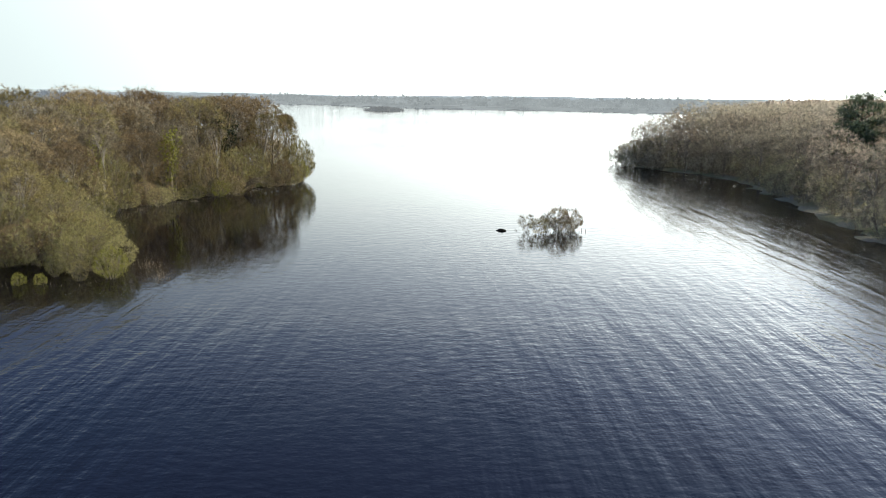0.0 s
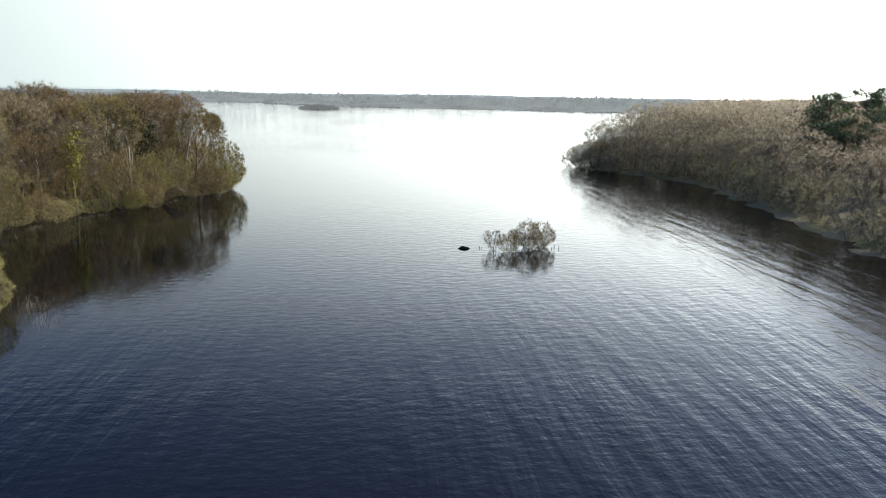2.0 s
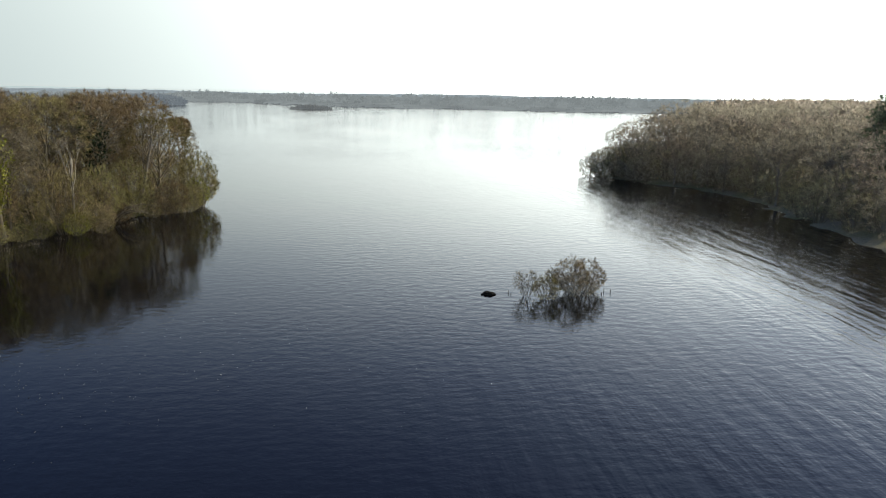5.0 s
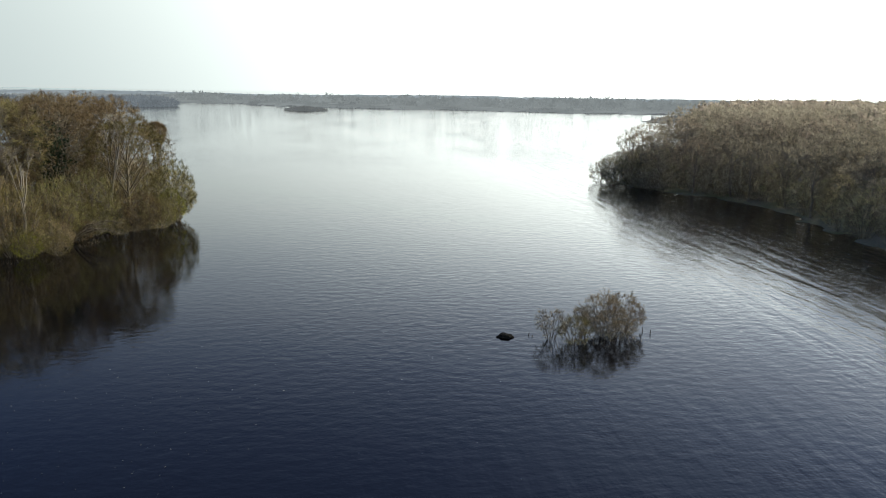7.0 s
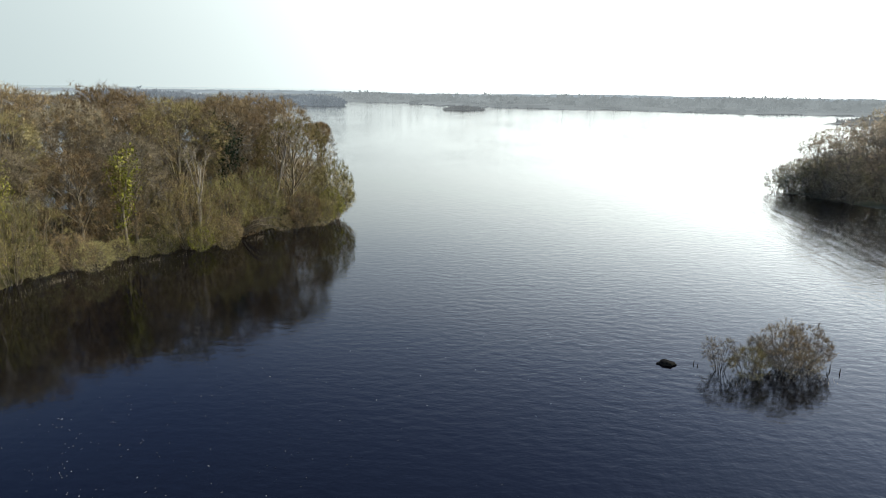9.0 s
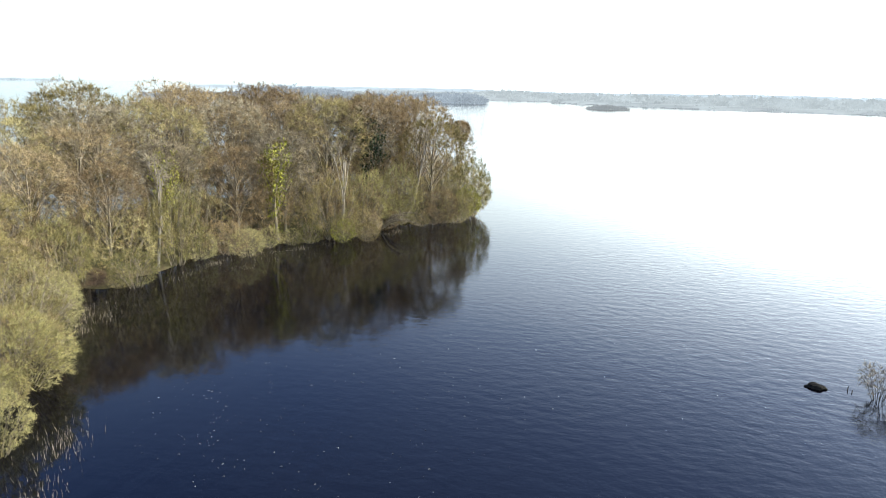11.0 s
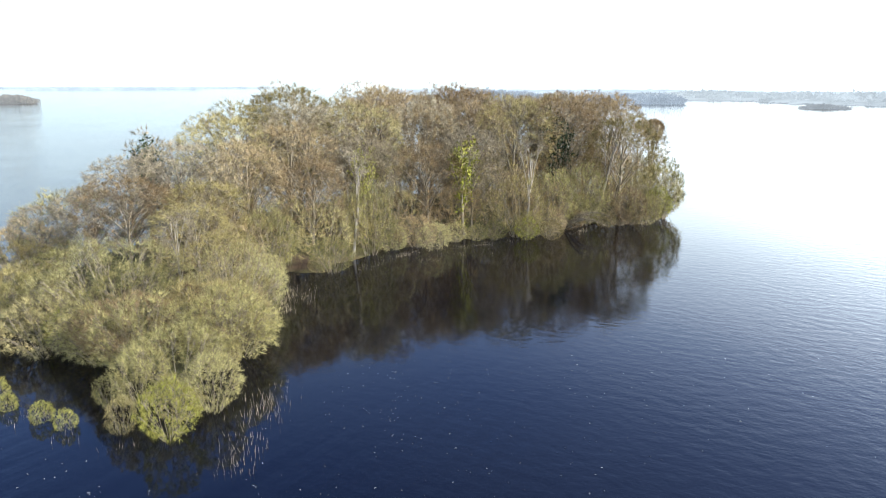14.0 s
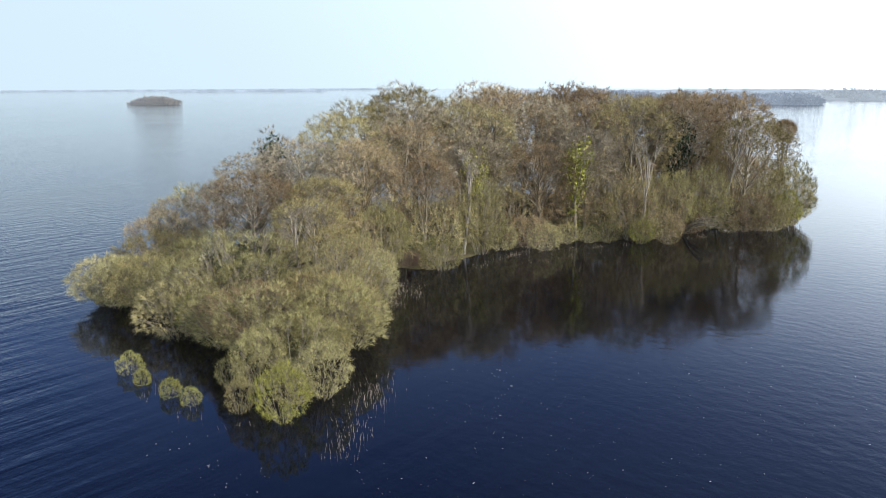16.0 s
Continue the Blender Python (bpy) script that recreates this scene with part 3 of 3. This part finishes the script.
def wood_stuff(name, spots, mat, label, blades, size, kind="stuff", base=0.0):
    """Many far trees in one mesh: each a ragged crown of small blades over a short trunk."""
    g = np.random.default_rng(len(spots) + blades)
    V, F = [], []
    n0 = 0
    for x, y, h, w in spots:
        up = g.normal(0, 1, (blades, 3))
        up /= np.linalg.norm(up, axis=1)[:, None]
        up *= g.uniform(0.55, 1.0, blades)[:, None] ** 0.6
        c = np.array([x, y, base + h * 0.52]) + up * np.array([w, w, h * 0.48])
        a = g.normal(0, 1, (blades, 3)) + up * 0.8
        a /= np.linalg.norm(a, axis=1)[:, None]
        s2 = np.cross(a, g.normal(0, 1, (blades, 3)))
        s2 /= np.linalg.norm(s2, axis=1)[:, None]
        ln = size * g.uniform(0.5, 1.3, blades)[:, None]
        V.append(np.stack([c - s2 * ln * 0.3, c + s2 * ln * 0.3, c + a * ln], 1).reshape(-1, 3))
        F.append(np.arange(blades * 3).reshape(-1, 3) + n0)
        n0 += blades * 3
    ob = new(name, mesh_from(name, np.concatenate(V).tolist(), np.concatenate(F).tolist(), mat))
    return tagged(ob, label, "woodland", kind=kind)


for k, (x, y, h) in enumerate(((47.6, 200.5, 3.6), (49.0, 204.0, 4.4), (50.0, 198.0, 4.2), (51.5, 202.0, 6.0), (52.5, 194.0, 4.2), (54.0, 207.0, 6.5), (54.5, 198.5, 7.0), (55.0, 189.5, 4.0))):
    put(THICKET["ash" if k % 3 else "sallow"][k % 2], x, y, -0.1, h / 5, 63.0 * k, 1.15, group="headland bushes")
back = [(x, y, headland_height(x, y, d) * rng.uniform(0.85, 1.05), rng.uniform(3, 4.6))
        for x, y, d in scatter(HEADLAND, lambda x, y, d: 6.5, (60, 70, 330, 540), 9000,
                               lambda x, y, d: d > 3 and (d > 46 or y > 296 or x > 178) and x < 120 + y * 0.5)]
# this wood too has haze painted into its twig colour
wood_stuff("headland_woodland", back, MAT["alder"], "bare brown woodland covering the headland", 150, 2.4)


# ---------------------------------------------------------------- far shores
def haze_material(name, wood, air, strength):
    """Distance: bare woods with a mile of misty air painted on as bluish emission."""
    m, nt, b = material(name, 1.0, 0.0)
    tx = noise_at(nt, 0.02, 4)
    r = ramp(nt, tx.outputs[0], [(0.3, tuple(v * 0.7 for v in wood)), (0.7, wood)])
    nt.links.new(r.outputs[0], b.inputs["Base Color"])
    # haze painted in as glow, uneven from place to place
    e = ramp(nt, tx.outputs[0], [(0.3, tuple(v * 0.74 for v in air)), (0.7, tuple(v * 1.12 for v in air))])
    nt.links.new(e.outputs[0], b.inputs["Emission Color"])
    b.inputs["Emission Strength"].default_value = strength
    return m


# each distance has its own strength of painted haze
HAZE = haze_material("painted_haze_woods", (0.05, 0.05, 0.045), (0.60, 0.66, 0.71), 0.62)
HAZE_WEST = haze_material("painted_haze_west_woods", (0.05, 0.05, 0.05), (0.52, 0.60, 0.70), 0.46)
HAZE_NEAR = haze_material("painted_haze_islet_woods", (0.17, 0.145, 0.11), (0.56, 0.60, 0.64), 0.26)
HAZE_MID = haze_material("painted_haze_shore_woods", (0.12, 0.11, 0.09), (0.56, 0.61, 0.66), 0.40)
HAZE_FAR = haze_material("painted_haze_far_woods", (0.05, 0.05, 0.05), (0.62, 0.72, 0.82), 0.72)
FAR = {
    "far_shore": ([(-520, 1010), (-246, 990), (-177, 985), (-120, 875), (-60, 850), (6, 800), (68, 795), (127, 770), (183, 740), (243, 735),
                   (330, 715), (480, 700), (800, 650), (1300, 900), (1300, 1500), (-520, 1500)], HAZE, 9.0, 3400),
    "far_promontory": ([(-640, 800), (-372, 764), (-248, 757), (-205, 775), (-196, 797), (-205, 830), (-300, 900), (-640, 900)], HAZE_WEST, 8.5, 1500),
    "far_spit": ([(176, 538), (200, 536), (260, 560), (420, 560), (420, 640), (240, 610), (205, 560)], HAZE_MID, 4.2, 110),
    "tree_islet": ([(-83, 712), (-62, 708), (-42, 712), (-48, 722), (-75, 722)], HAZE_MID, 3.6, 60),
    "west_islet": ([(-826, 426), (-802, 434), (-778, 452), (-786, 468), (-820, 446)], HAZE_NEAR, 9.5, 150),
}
def crown_line(x, y, d, poly, h):
    """Tree height at a far spot: uneven along a shore, domed on an islet."""
    if len(poly) > 5:
        return h * rng.uniform(0.65, 1.1) * max(0.2, 0.62 + 1.5 * noise.noise((x * 0.008, y * 0.008, 0)) + 0.3 * noise.noise((x * 0.04, y * 0.04, 4))) * table(d, [(0, 0.5), (12, 0.9), (400, 1.1)])
    half = (max(p[0] for p in poly) - min(p[0] for p in poly)) / 2
    mid = min(p[0] for p in poly) + half
    return h * rng.uniform(0.8, 1.05) * max(0.15, 1 - ((x - mid) / half) ** 2)


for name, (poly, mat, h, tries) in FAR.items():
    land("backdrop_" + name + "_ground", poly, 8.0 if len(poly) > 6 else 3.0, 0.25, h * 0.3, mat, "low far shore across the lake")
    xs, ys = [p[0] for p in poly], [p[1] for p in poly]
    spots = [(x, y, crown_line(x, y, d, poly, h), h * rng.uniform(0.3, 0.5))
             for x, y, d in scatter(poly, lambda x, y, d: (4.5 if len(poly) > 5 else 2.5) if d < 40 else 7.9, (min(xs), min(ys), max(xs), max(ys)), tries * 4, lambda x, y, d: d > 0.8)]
    wood_stuff("backdrop_" + name + "_wood", spots[:tries], mat, "bare woods along a far lake shore with painted haze", 46 if len(poly) > 5 else 150, 3.6 if len(poly) > 5 else 1.6, "structure")


def hills(name, near, depth, height, x0, x1, mat, label):
    """Low far hills with a wooded, uneven crest."""
    xs = np.arange(x0, x1, 9.0)
    V, F = [], []
    for k, x in enumerate(xs):
        crest = height * (0.8 + 0.5 * noise.noise((x * 0.0022, near, 0)) + 0.22 * noise.noise((x * 0.012, near, 2))) + 1.6 * noise.noise((x * 0.09, near, 5))
        V += [(x, near, -2.0), (x, near + depth * 0.4, crest * 0.75), (x, near + depth, crest)]
        if k:
            o = 3 * k
            F += [(o - 3, o, o + 1, o - 2), (o - 2, o + 1, o + 2, o - 1)]
    return tagged(new(name, mesh_from(name, V, F, mat)), label, "hills", kind="structure")


hills("backdrop_hills", 1750, 160, 8, -1300, 2300, HAZE_FAR, "pale wooded hills far away with painted haze")
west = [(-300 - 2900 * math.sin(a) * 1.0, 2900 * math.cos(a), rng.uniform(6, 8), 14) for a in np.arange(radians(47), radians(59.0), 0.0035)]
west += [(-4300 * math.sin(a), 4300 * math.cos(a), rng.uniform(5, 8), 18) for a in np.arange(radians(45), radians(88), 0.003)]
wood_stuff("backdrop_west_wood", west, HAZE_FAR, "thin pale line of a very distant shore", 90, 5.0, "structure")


# ---------------------------------------------------------------- single trees of note on the island
def ivy_tree(name, seed, leaf, label, height, radius, low, leaves, size, spread):
    t, c, spine = plant_meshes(seed, height, radius, 9, 3, 4, (9, 0.9, 0.05), crown_from=low)
    return plant(name, t, c, MAT["bark"], MAT["grey"], label, "tree", (clumps(random.Random(seed), spine, leaves, size, spread), MAT[leaf]))


def own(ob, x, y, z, turn, s=1.0, lean=(0, 0)):
    ob.matrix_basis = pose(x, y, z, lean[0], lean[1], turn) @ Matrix.Scale(s, 4)
    return ob


own(ivy_tree("ivy_clad_tree", 301, "ivy", "tree with trunk and limbs wrapped in bright ivy", 14, 3.8, 0.3, 1700, 0.19, (0.36, 0.36, 0.42)), -48.0, 128.2, 0.6, 40)
own(ivy_tree("ivy_clad_tree", 302, "dark_ivy", "small bare tree with dark ivy round its top", 13.4, 3.4, 0.3, 3000, 0.24, (0.5, 0.5, 0.7)), -80.5, 105.5, 0.4, 120)
own(ivy_tree("ivy_clad_tree", 303, "dark_ivy", "bare tree with dark ivy on its trunk", 16.0, 3.6, 0.3, 1700, 0.22, (0.5, 0.5, 0.7)), -43.0, 146.5, 0.6, 210)
own(ivy_tree("ivy_clad_tree", 304, "ivy", "slender tree with green ivy on its trunk", 13.0, 3.0, 0.35, 1500, 0.18, (0.4, 0.4, 0.6)), -56.5, 118.5, 0.6, 300)


def pale_tree(x, y, h, r, seed, lean, turn, label):
    t, c, _ = plant_meshes(seed, h, r * 0.7, 5, 3, 4, (9, 0.8, 0.03), crown_from=0.45, sides=3, tilt=lean)
    return own(plant("pale_barked_tree", t, c, MAT["pale"], MAT["grey"], label, "tree"), x, y, 0.3, turn)


pale_tree(-38.5, 148.5, 16.0, 3.8, 311, 0.35, 20, "leaning pale-barked bare tree with an open crown")
pale_tree(-42.0, 134.0, 12.5, 2.6, 312, 0.05, 90, "slender pale-barked bare tree at the water's edge")
pale_tree(-50.5, 87.5, 9.0, 2.2, 314, 0.05, 250, "slender pale birch standing among willows")
pale_tree(-53.0, 112.0, 12.0, 2.6, 316, 0.06, 75, "slender pale birch at the wood's edge")


def spread_tree(x, y, h, r, low, seed, col, label):
    t, c, _ = plant_meshes(seed, h, r, 14, 3, 4, (8, 0.85, 0.036), crown_from=low, spread=0.8, cover=620)
    return own(plant("spreading_tree", t, c, MAT["bark"], MAT[col], label, "tree"), x, y, 0.6, 30)


spread_tree(-52.5, 168.0, 16.9, 4.6, 0.72, 321, "grey", "tall bare tree with a flat spreading top")
spread_tree(-45.5, 163.0, 16.6, 4.4, 0.3, 322, "brown", "tall round-topped bare tree")
spread_tree(-36.2, 167.5, 13.0, 1.5, 0.72, 323, "brown", "thin tree with a small round tuft at its top")
spread_tree(-72.0, 121.0, 18.6, 5.0, 0.5, 324, "grey", "tall grey bare tree with an open domed crown")
spread_tree(-66.0, 131.0, 19.2, 5.2, 0.4, 325, "brown", "tall brown bare tree with a domed crown")
spread_tree(-58.0, 140.0, 19.0, 5.4, 0.35, 326, "brown", "tall brown bare tree with a domed crown")


def leaning_tree():
    """A half-fallen tree whose limbs hang over the water."""
    r = random.Random(5)
    v, f, ends = [], [], []
    for i in range(5):
        a = radians(-150 + 40 * i)
        q = Vector((1.5 + 2.2 * math.cos(a * 0.3) + r.uniform(-1, 1), -2.5 + i * 1.1, r.uniform(0.2, 2.6)))
        limb = bowed(r, Vector((-1.2, 0.3 * i, 0.3)), q, 1.6, 6, 0.2)
        tube(v, f, limb, [0.16, 0.14, 0.12, 0.1, 0.08, 0.05, 0.02], 5)
        for p in limb[2:]:
            d = (limb[-1] - limb[0]).normalized()
            ends += [(p, d)] * 2
    tv, tf = twigs(r, ends, 600, 0.8, 0.03, 0.7, 0.1)
    return plant("leaning_tree", (v, f), (tv, tf), MAT["bark"], MAT["grey"], "half-fallen bare tree leaning out over the water", "tree")


own(leaning_tree(), -37.6, 139.5, 0.1, 0)

# ---------------------------------------------------------------- bushes at the island's tip
TIP = [(-33.9, 73.4, 3.3, 0.74, "yellow"), (-34.6, 77.0, 3.6, 0.8, "willow"), (-36.7, 72.3, 2.1, 0.62, "olive"), (-38.6, 75.0, 4.0, 0.66, "willow"), (-40.0, 73.8, 2.3, 0.7, "willow"),
       (-48.0, 70.8, 1.35, 0.72, "yellow"), (-45.4, 70.4, 0.95, 0.66, "yellow"), (-42.1, 70.7, 1.15, 0.7, "yellow"), (-40.1, 71.0, 1.05, 0.66, "yellow"),
       (-44.0, 79.0, 5.0, 1.1, "willow"), (-40.8, 83.5, 5.2, 1.1, "willow"), (-52.5, 76.6, 4.2, 1.15, "olive"),
       (-60.0, 79.0, 5.0, 1.2, "olive"), (-64.6, 76.6, 4.5, 1.15, "willow"), (-72.5, 86.0, 6.2, 1.0, "brown"), (-45.2, 83.6, 4.6, 0.7, "brown"),
       (-50.3, 105.5, 3.7, 1.05, "willow"), (-47.6, 120.6, 3.2, 1.0, "willow"), (-40.6, 131.4, 2.9, 0.8, "yellow"), (-30.6, 153.2, 5.0, 0.66, "yellow"),
       (-31.2, 149.6, 4.2, 0.8, "olive"), (-32.0, 156.5, 7.5, 0.8, "olive"), (-33.0, 148.5, 5.0, 0.8, "brown"), (-38.0, 133.2, 2.4, 0.9, "olive")]
for k, (x, y, h, sq, col) in enumerate(TIP):
    low = 0.45 * h if h < 2 else 0.1
    put(SHRUBS[col][k % 3], x, y, -low, (h + low) / 5.0, 77.0 * k, sq, group="waterside willows")

for k, (x, y, h, sq) in enumerate(((-52.5, 82.5, 7.3, 1.05), (-46.5, 89.5, 6.6, 0.85))):
    put(BIG_WILLOWS[k], x, y, -0.1, h / 7.0, 130.0 * k, sq, group="large willows")

# ---------------------------------------------------------------- drowned willows, boulder, stakes
DROWNED = [(12.5, 101.6, 2.7, 1.25, 331, "grey", 14, 60), (14.2, 100.7, 2.3, 1.35, 332, "olive", 16, 150), (15.5, 102.6, 2.6, 1.3, 335, "grey", 14, 90),
           (17.1, 102.6, 3.6, 1.8, 333, "brown", 24, 330), (19.0, 103.4, 3.3, 1.7, 334, "brown", 22, 300), (17.9, 102.2, 1.9, 1.8, 336, "grey", 18, 180)]
for k, (x, y, h, r, seed, col, stems, cover) in enumerate(DROWNED):
    t, c, _ = plant_meshes(seed, h * 0.94, r, stems, 3, 3, (14, 0.46, 0.012), stems=8, crown_from=0.05, sides=4, lump=0.34, spread=0.5, lift=0.35, cover=cover)
    tagged(own(plant("drowned_willow", t, c, MAT["wet_bark"], MAT[col], "bare willow bush standing in the lake water", "shrub", stem="stems"), x, y, 0, 50 * k), group="drowned willows")


def boulder_mesh(seed, size):
    bm = bmesh.new()
    bmesh.ops.create_icosphere(bm, subdivisions=4, radius=1.0)
    for v in bm.verts:
        n1 = noise.noise(v.co * 1.3 + Vector((seed, 0, 0))) * 0.45 + noise.noise(v.co * 4.0) * 0.12
        v.co *= 1 + n1
        v.co = Vector((v.co.x * size[0], v.co.y * size[1], v.co.z * size[2]))
    me = bpy.data.meshes.new("boulder")
    bm.to_mesh(me)
    bm.free()
    return me


ROCK = ground_material("wet_rock", (0.012, 0.011, 0.01), (0.028, 0.026, 0.02), 1.2)
rock = new("boulder", boulder_mesh(2.0, (0.6, 0.42, 0.24)))
rock.data.materials.append(ROCK)
rock.location = (8.9, 102.5, 0.06)
tagged(rock, "dark wet boulder breaking the lake surface", "rock")
STAKE = bark_material("wet_stake", (0.03, 0.025, 0.02), (0.09, 0.075, 0.06), 6)


def stake(x, y, h, lean, turn):
    v, f = [], []
    r = random.Random(int(x * 100))
    tube(v, f, bowed(r, Vector((0, 0, -0.6)), Vector((lean * h, 0, h)), 0, 4, 0.03), [0.05, 0.045, 0.042, 0.036, 0.02], 6)
    f.append(tuple(range(len(v) - 6, len(v))))
    ob = new("stake", mesh_from("stake", v, f, STAKE))
    ob.matrix_basis = pose(x, y, 0, 0, 0, turn)
    tagged(ob, "dark rotten stake sticking out of the water", "stake", "stakes by the willows")


for row in ((10.9, 102.8, 0.28, 0.3, 20), (11.15, 102.5, 0.18, -0.2, 80), (19.9, 101.9, 0.22, 0.7, 10), (20.6, 103.1, 0.4, 0.15, 60), (21.1, 102.6, 0.38, -0.15, 100), (20.1, 102.3, 0.16, 0.2, 40)):
    stake(*row)


# ---------------------------------------------------------------- pines on the headland
def pine(name, seed, h, r, plates, label):
    rg = random.Random(seed)
    v, f, pts = [], [], []
    trunk = bowed(rg, Vector((0, 0, -0.5)), Vector((rg.uniform(-0.6, 0.6), rg.uniform(-0.6, 0.6), h * 0.93)), 0, 7, 0.2)
    tube(v, f, trunk, [h * 0.02 * k for k in (1.2, 1, 0.92, 0.85, 0.75, 0.6, 0.4, 0.15)], 7)
    for i in range(plates):
        u = i / (plates - 1)
        a = i * 2.4 + rg.uniform(-0.4, 0.4)
        z = h * (0.36 + 0.61 * u)
        reach = r * (1.0 - 0.75 * u ** 1.6) * rg.uniform(0.75, 1.1)
        q = Vector((math.cos(a) * reach, math.sin(a) * reach, z))
        k = min(2.5 + 4 * u, 6.4)
        p = trunk[int(k)].lerp(trunk[int(k) + 1], k - int(k))
        limb = bowed(rg, p, q, -0.3, 4, 0.25)
        tube(v, f, limb, [h * 0.008, h * 0.007, h * 0.005, h * 0.004, 0.03], 5)
        for _ in range(8):
            w = r * 0.2
            pts.append(q.lerp(p, rg.uniform(-0.1, 0.5)) + Vector((rg.gauss(0, w), rg.gauss(0, w), rg.gauss(0.25, w * 0.22))))
    ways = [Vector((rg.gauss(0, 0.6), rg.gauss(0, 0.6), 1)).normalized() for _ in range(20 * len(pts))]
    tips = [p + Vector((rg.gauss(0, r * 0.1), rg.gauss(0, r * 0.1), rg.gauss(0, r * 0.05))) for p in pts for _ in range(20)]
    crown = fans(rg, tips, ways, 8, 0.55, 0.09, 0.7, 0.1)
    return plant(name, (v, f), crown, MAT["pinebark"], MAT["needle"], label, "tree")


PINES = [(86, 151, 19.6, 6.2, 19, 401), (92, 146, 20.4, 6.4, 19, 402), (88, 136, 16.5, 5.2, 15, 403), (80.5, 142, 13.5, 4.4, 13, 405), (93, 133, 15.5, 5.0, 15, 406)]
for x, y, h, r, plates, seed in PINES:
    tagged(own(pine("pine_tree", seed, h, r, plates, "dark green pine with layered needle plates"), x, y, 1.0, 0), group="headland pines")


# ---------------------------------------------------------------- reeds and floating flecks
def stalks(name, spots, mat, label):
    g = np.random.default_rng(9)
    n = len(spots)
    P = np.array([(x, y, -0.3) for x, y, _ in spots])
    H = np.array([h for _, _, h in spots])[:, None]
    tip = P + np.concatenate([g.normal(0, 0.3, (n, 2)) * H, H + 0.3], 1)
    a = g.uniform(0, math.pi, n)
    V, F = [], []
    for k in range(3):
        ang = a + k * 2.0944
        V.append(P + np.stack([np.cos(ang), np.sin(ang), 0 * ang], 1) * 0.013)
    V = np.stack([*V, tip], 1).reshape(-1, 3)
    base = np.arange(n)[:, None] * 4
    F = np.concatenate([base + np.array(t) for t in ((0, 1, 3), (1, 2, 3), (2, 0, 3))])
    ob = new(name, mesh_from(name, V.tolist(), F.tolist(), mat))
    return tagged(ob, label, "reeds", kind="stuff")


BEDS = [((-34.6, 82.0), (-28.6, 74.0), 1.5, 170), ((-30.5, 75.5), (-28.0, 72.5), 1.2, 60), ((-50.0, 98.6), (-44.6, 92.6), 1.1, 240), ((-49.5, 101.0), (-46.0, 96.0), 1.6, 90),
        ((-48.5, 107.0), (-48.6, 118.0), 0.8, 110), ((-48.6, 118.0), (-41.0, 129.5), 0.9, 150), ((-46.5, 112.0), (-40.0, 127.0), 2.0, 60), ((-38.0, 131.0), (-36.5, 141.0), 0.8, 50),
        ((-44.5, 69.5), (-33.0, 71.5), 1.1, 30), ((11.2, 99.0), (20.0, 101.0), 1.0, 60)]
spots = []
for (x0, y0), (x1, y1), w, count in BEDS:
    clump_at = [rng.random() for _ in range(max(4, count // 12))]
    for _ in range(count):
        u = min(1, max(0, rng.choice(clump_at) + rng.gauss(0, 0.035)))
        spots.append((x0 + u * (x1 - x0) + rng.gauss(0, w * 0.5), y0 + u * (y1 - y0) + rng.gauss(0, w * 0.5), rng.uniform(0.2, 0.6)))
stalks("reed_bed", spots, MAT["reed"], "broken pale dead reed stalks standing in the shallows")


def flecks():
    """Scraps of foam and reed that float in drifts."""
    g = random.Random(21)
    m, nt, b = material("foam_scraps", 0.7, 0.3)
    b.inputs["Base Color"].default_value = (0.24, 0.25, 0.25, 1)
    drifts = [(-26, 84, 3.5, 2.4, 120), (-20, 79, 3.5, 2.2, 90), (-28, 90, 2.0, 3.5, 80), (-17, 92, 3.5, 2.5, 60), (-10, 96, 4, 4, 40), (-22, 96, 4, 3.0, 50), (-13, 84, 4, 3, 50),
              (-31, 68, 2.5, 1.2, 40), (-36, 67.5, 3, 0.8, 30), (-25, 74, 3, 2, 50), (-5, 106, 6, 5, 30), (2, 92, 8, 8, 30), (-3, 78, 7, 6, 40)]
    v, f = [], []
    for cx, cy, sx, sy, n in drifts:
        for _ in range(int(n * 0.5)):
            x, y = cx + g.gauss(0, sx), cy + g.gauss(0, sy)
            ln, wd, a = g.uniform(0.012, 0.05) * (2.2 if g.random() < 0.12 else 1), g.uniform(0.012, 0.028), g.gauss(1.2, 0.8)
            o = len(v)
            for k in range(6):
                t = k * math.pi / 3
                px, py = math.cos(t) * ln * g.uniform(0.7, 1.2), math.sin(t) * wd * g.uniform(0.7, 1.2)
                v.append((x + px * math.cos(a) - py * math.sin(a), y + px * math.sin(a) + py * math.cos(a), 0.012))
            v.append((x, y, 0.04))
            f += [(o + k, o + (k + 1) % 6, o + 6) for k in range(6)]
    return tagged(new("floating_flecks", mesh_from("floating_flecks", v, f, m)), "white scraps of foam and reed drifting on water", "foam", kind="stuff")


flecks()
# kinds that found no spot are taken away again
for kind in [k for kinds in (*TREES.values(), *LIGHT_TREES.values(), *SHRUBS.values(), *THICKET.values(), BIG_WILLOWS) for k in kinds]:
    if kind.name not in USED:
        for ob in (*kind.children, kind):
            bpy.data.objects.remove(ob)
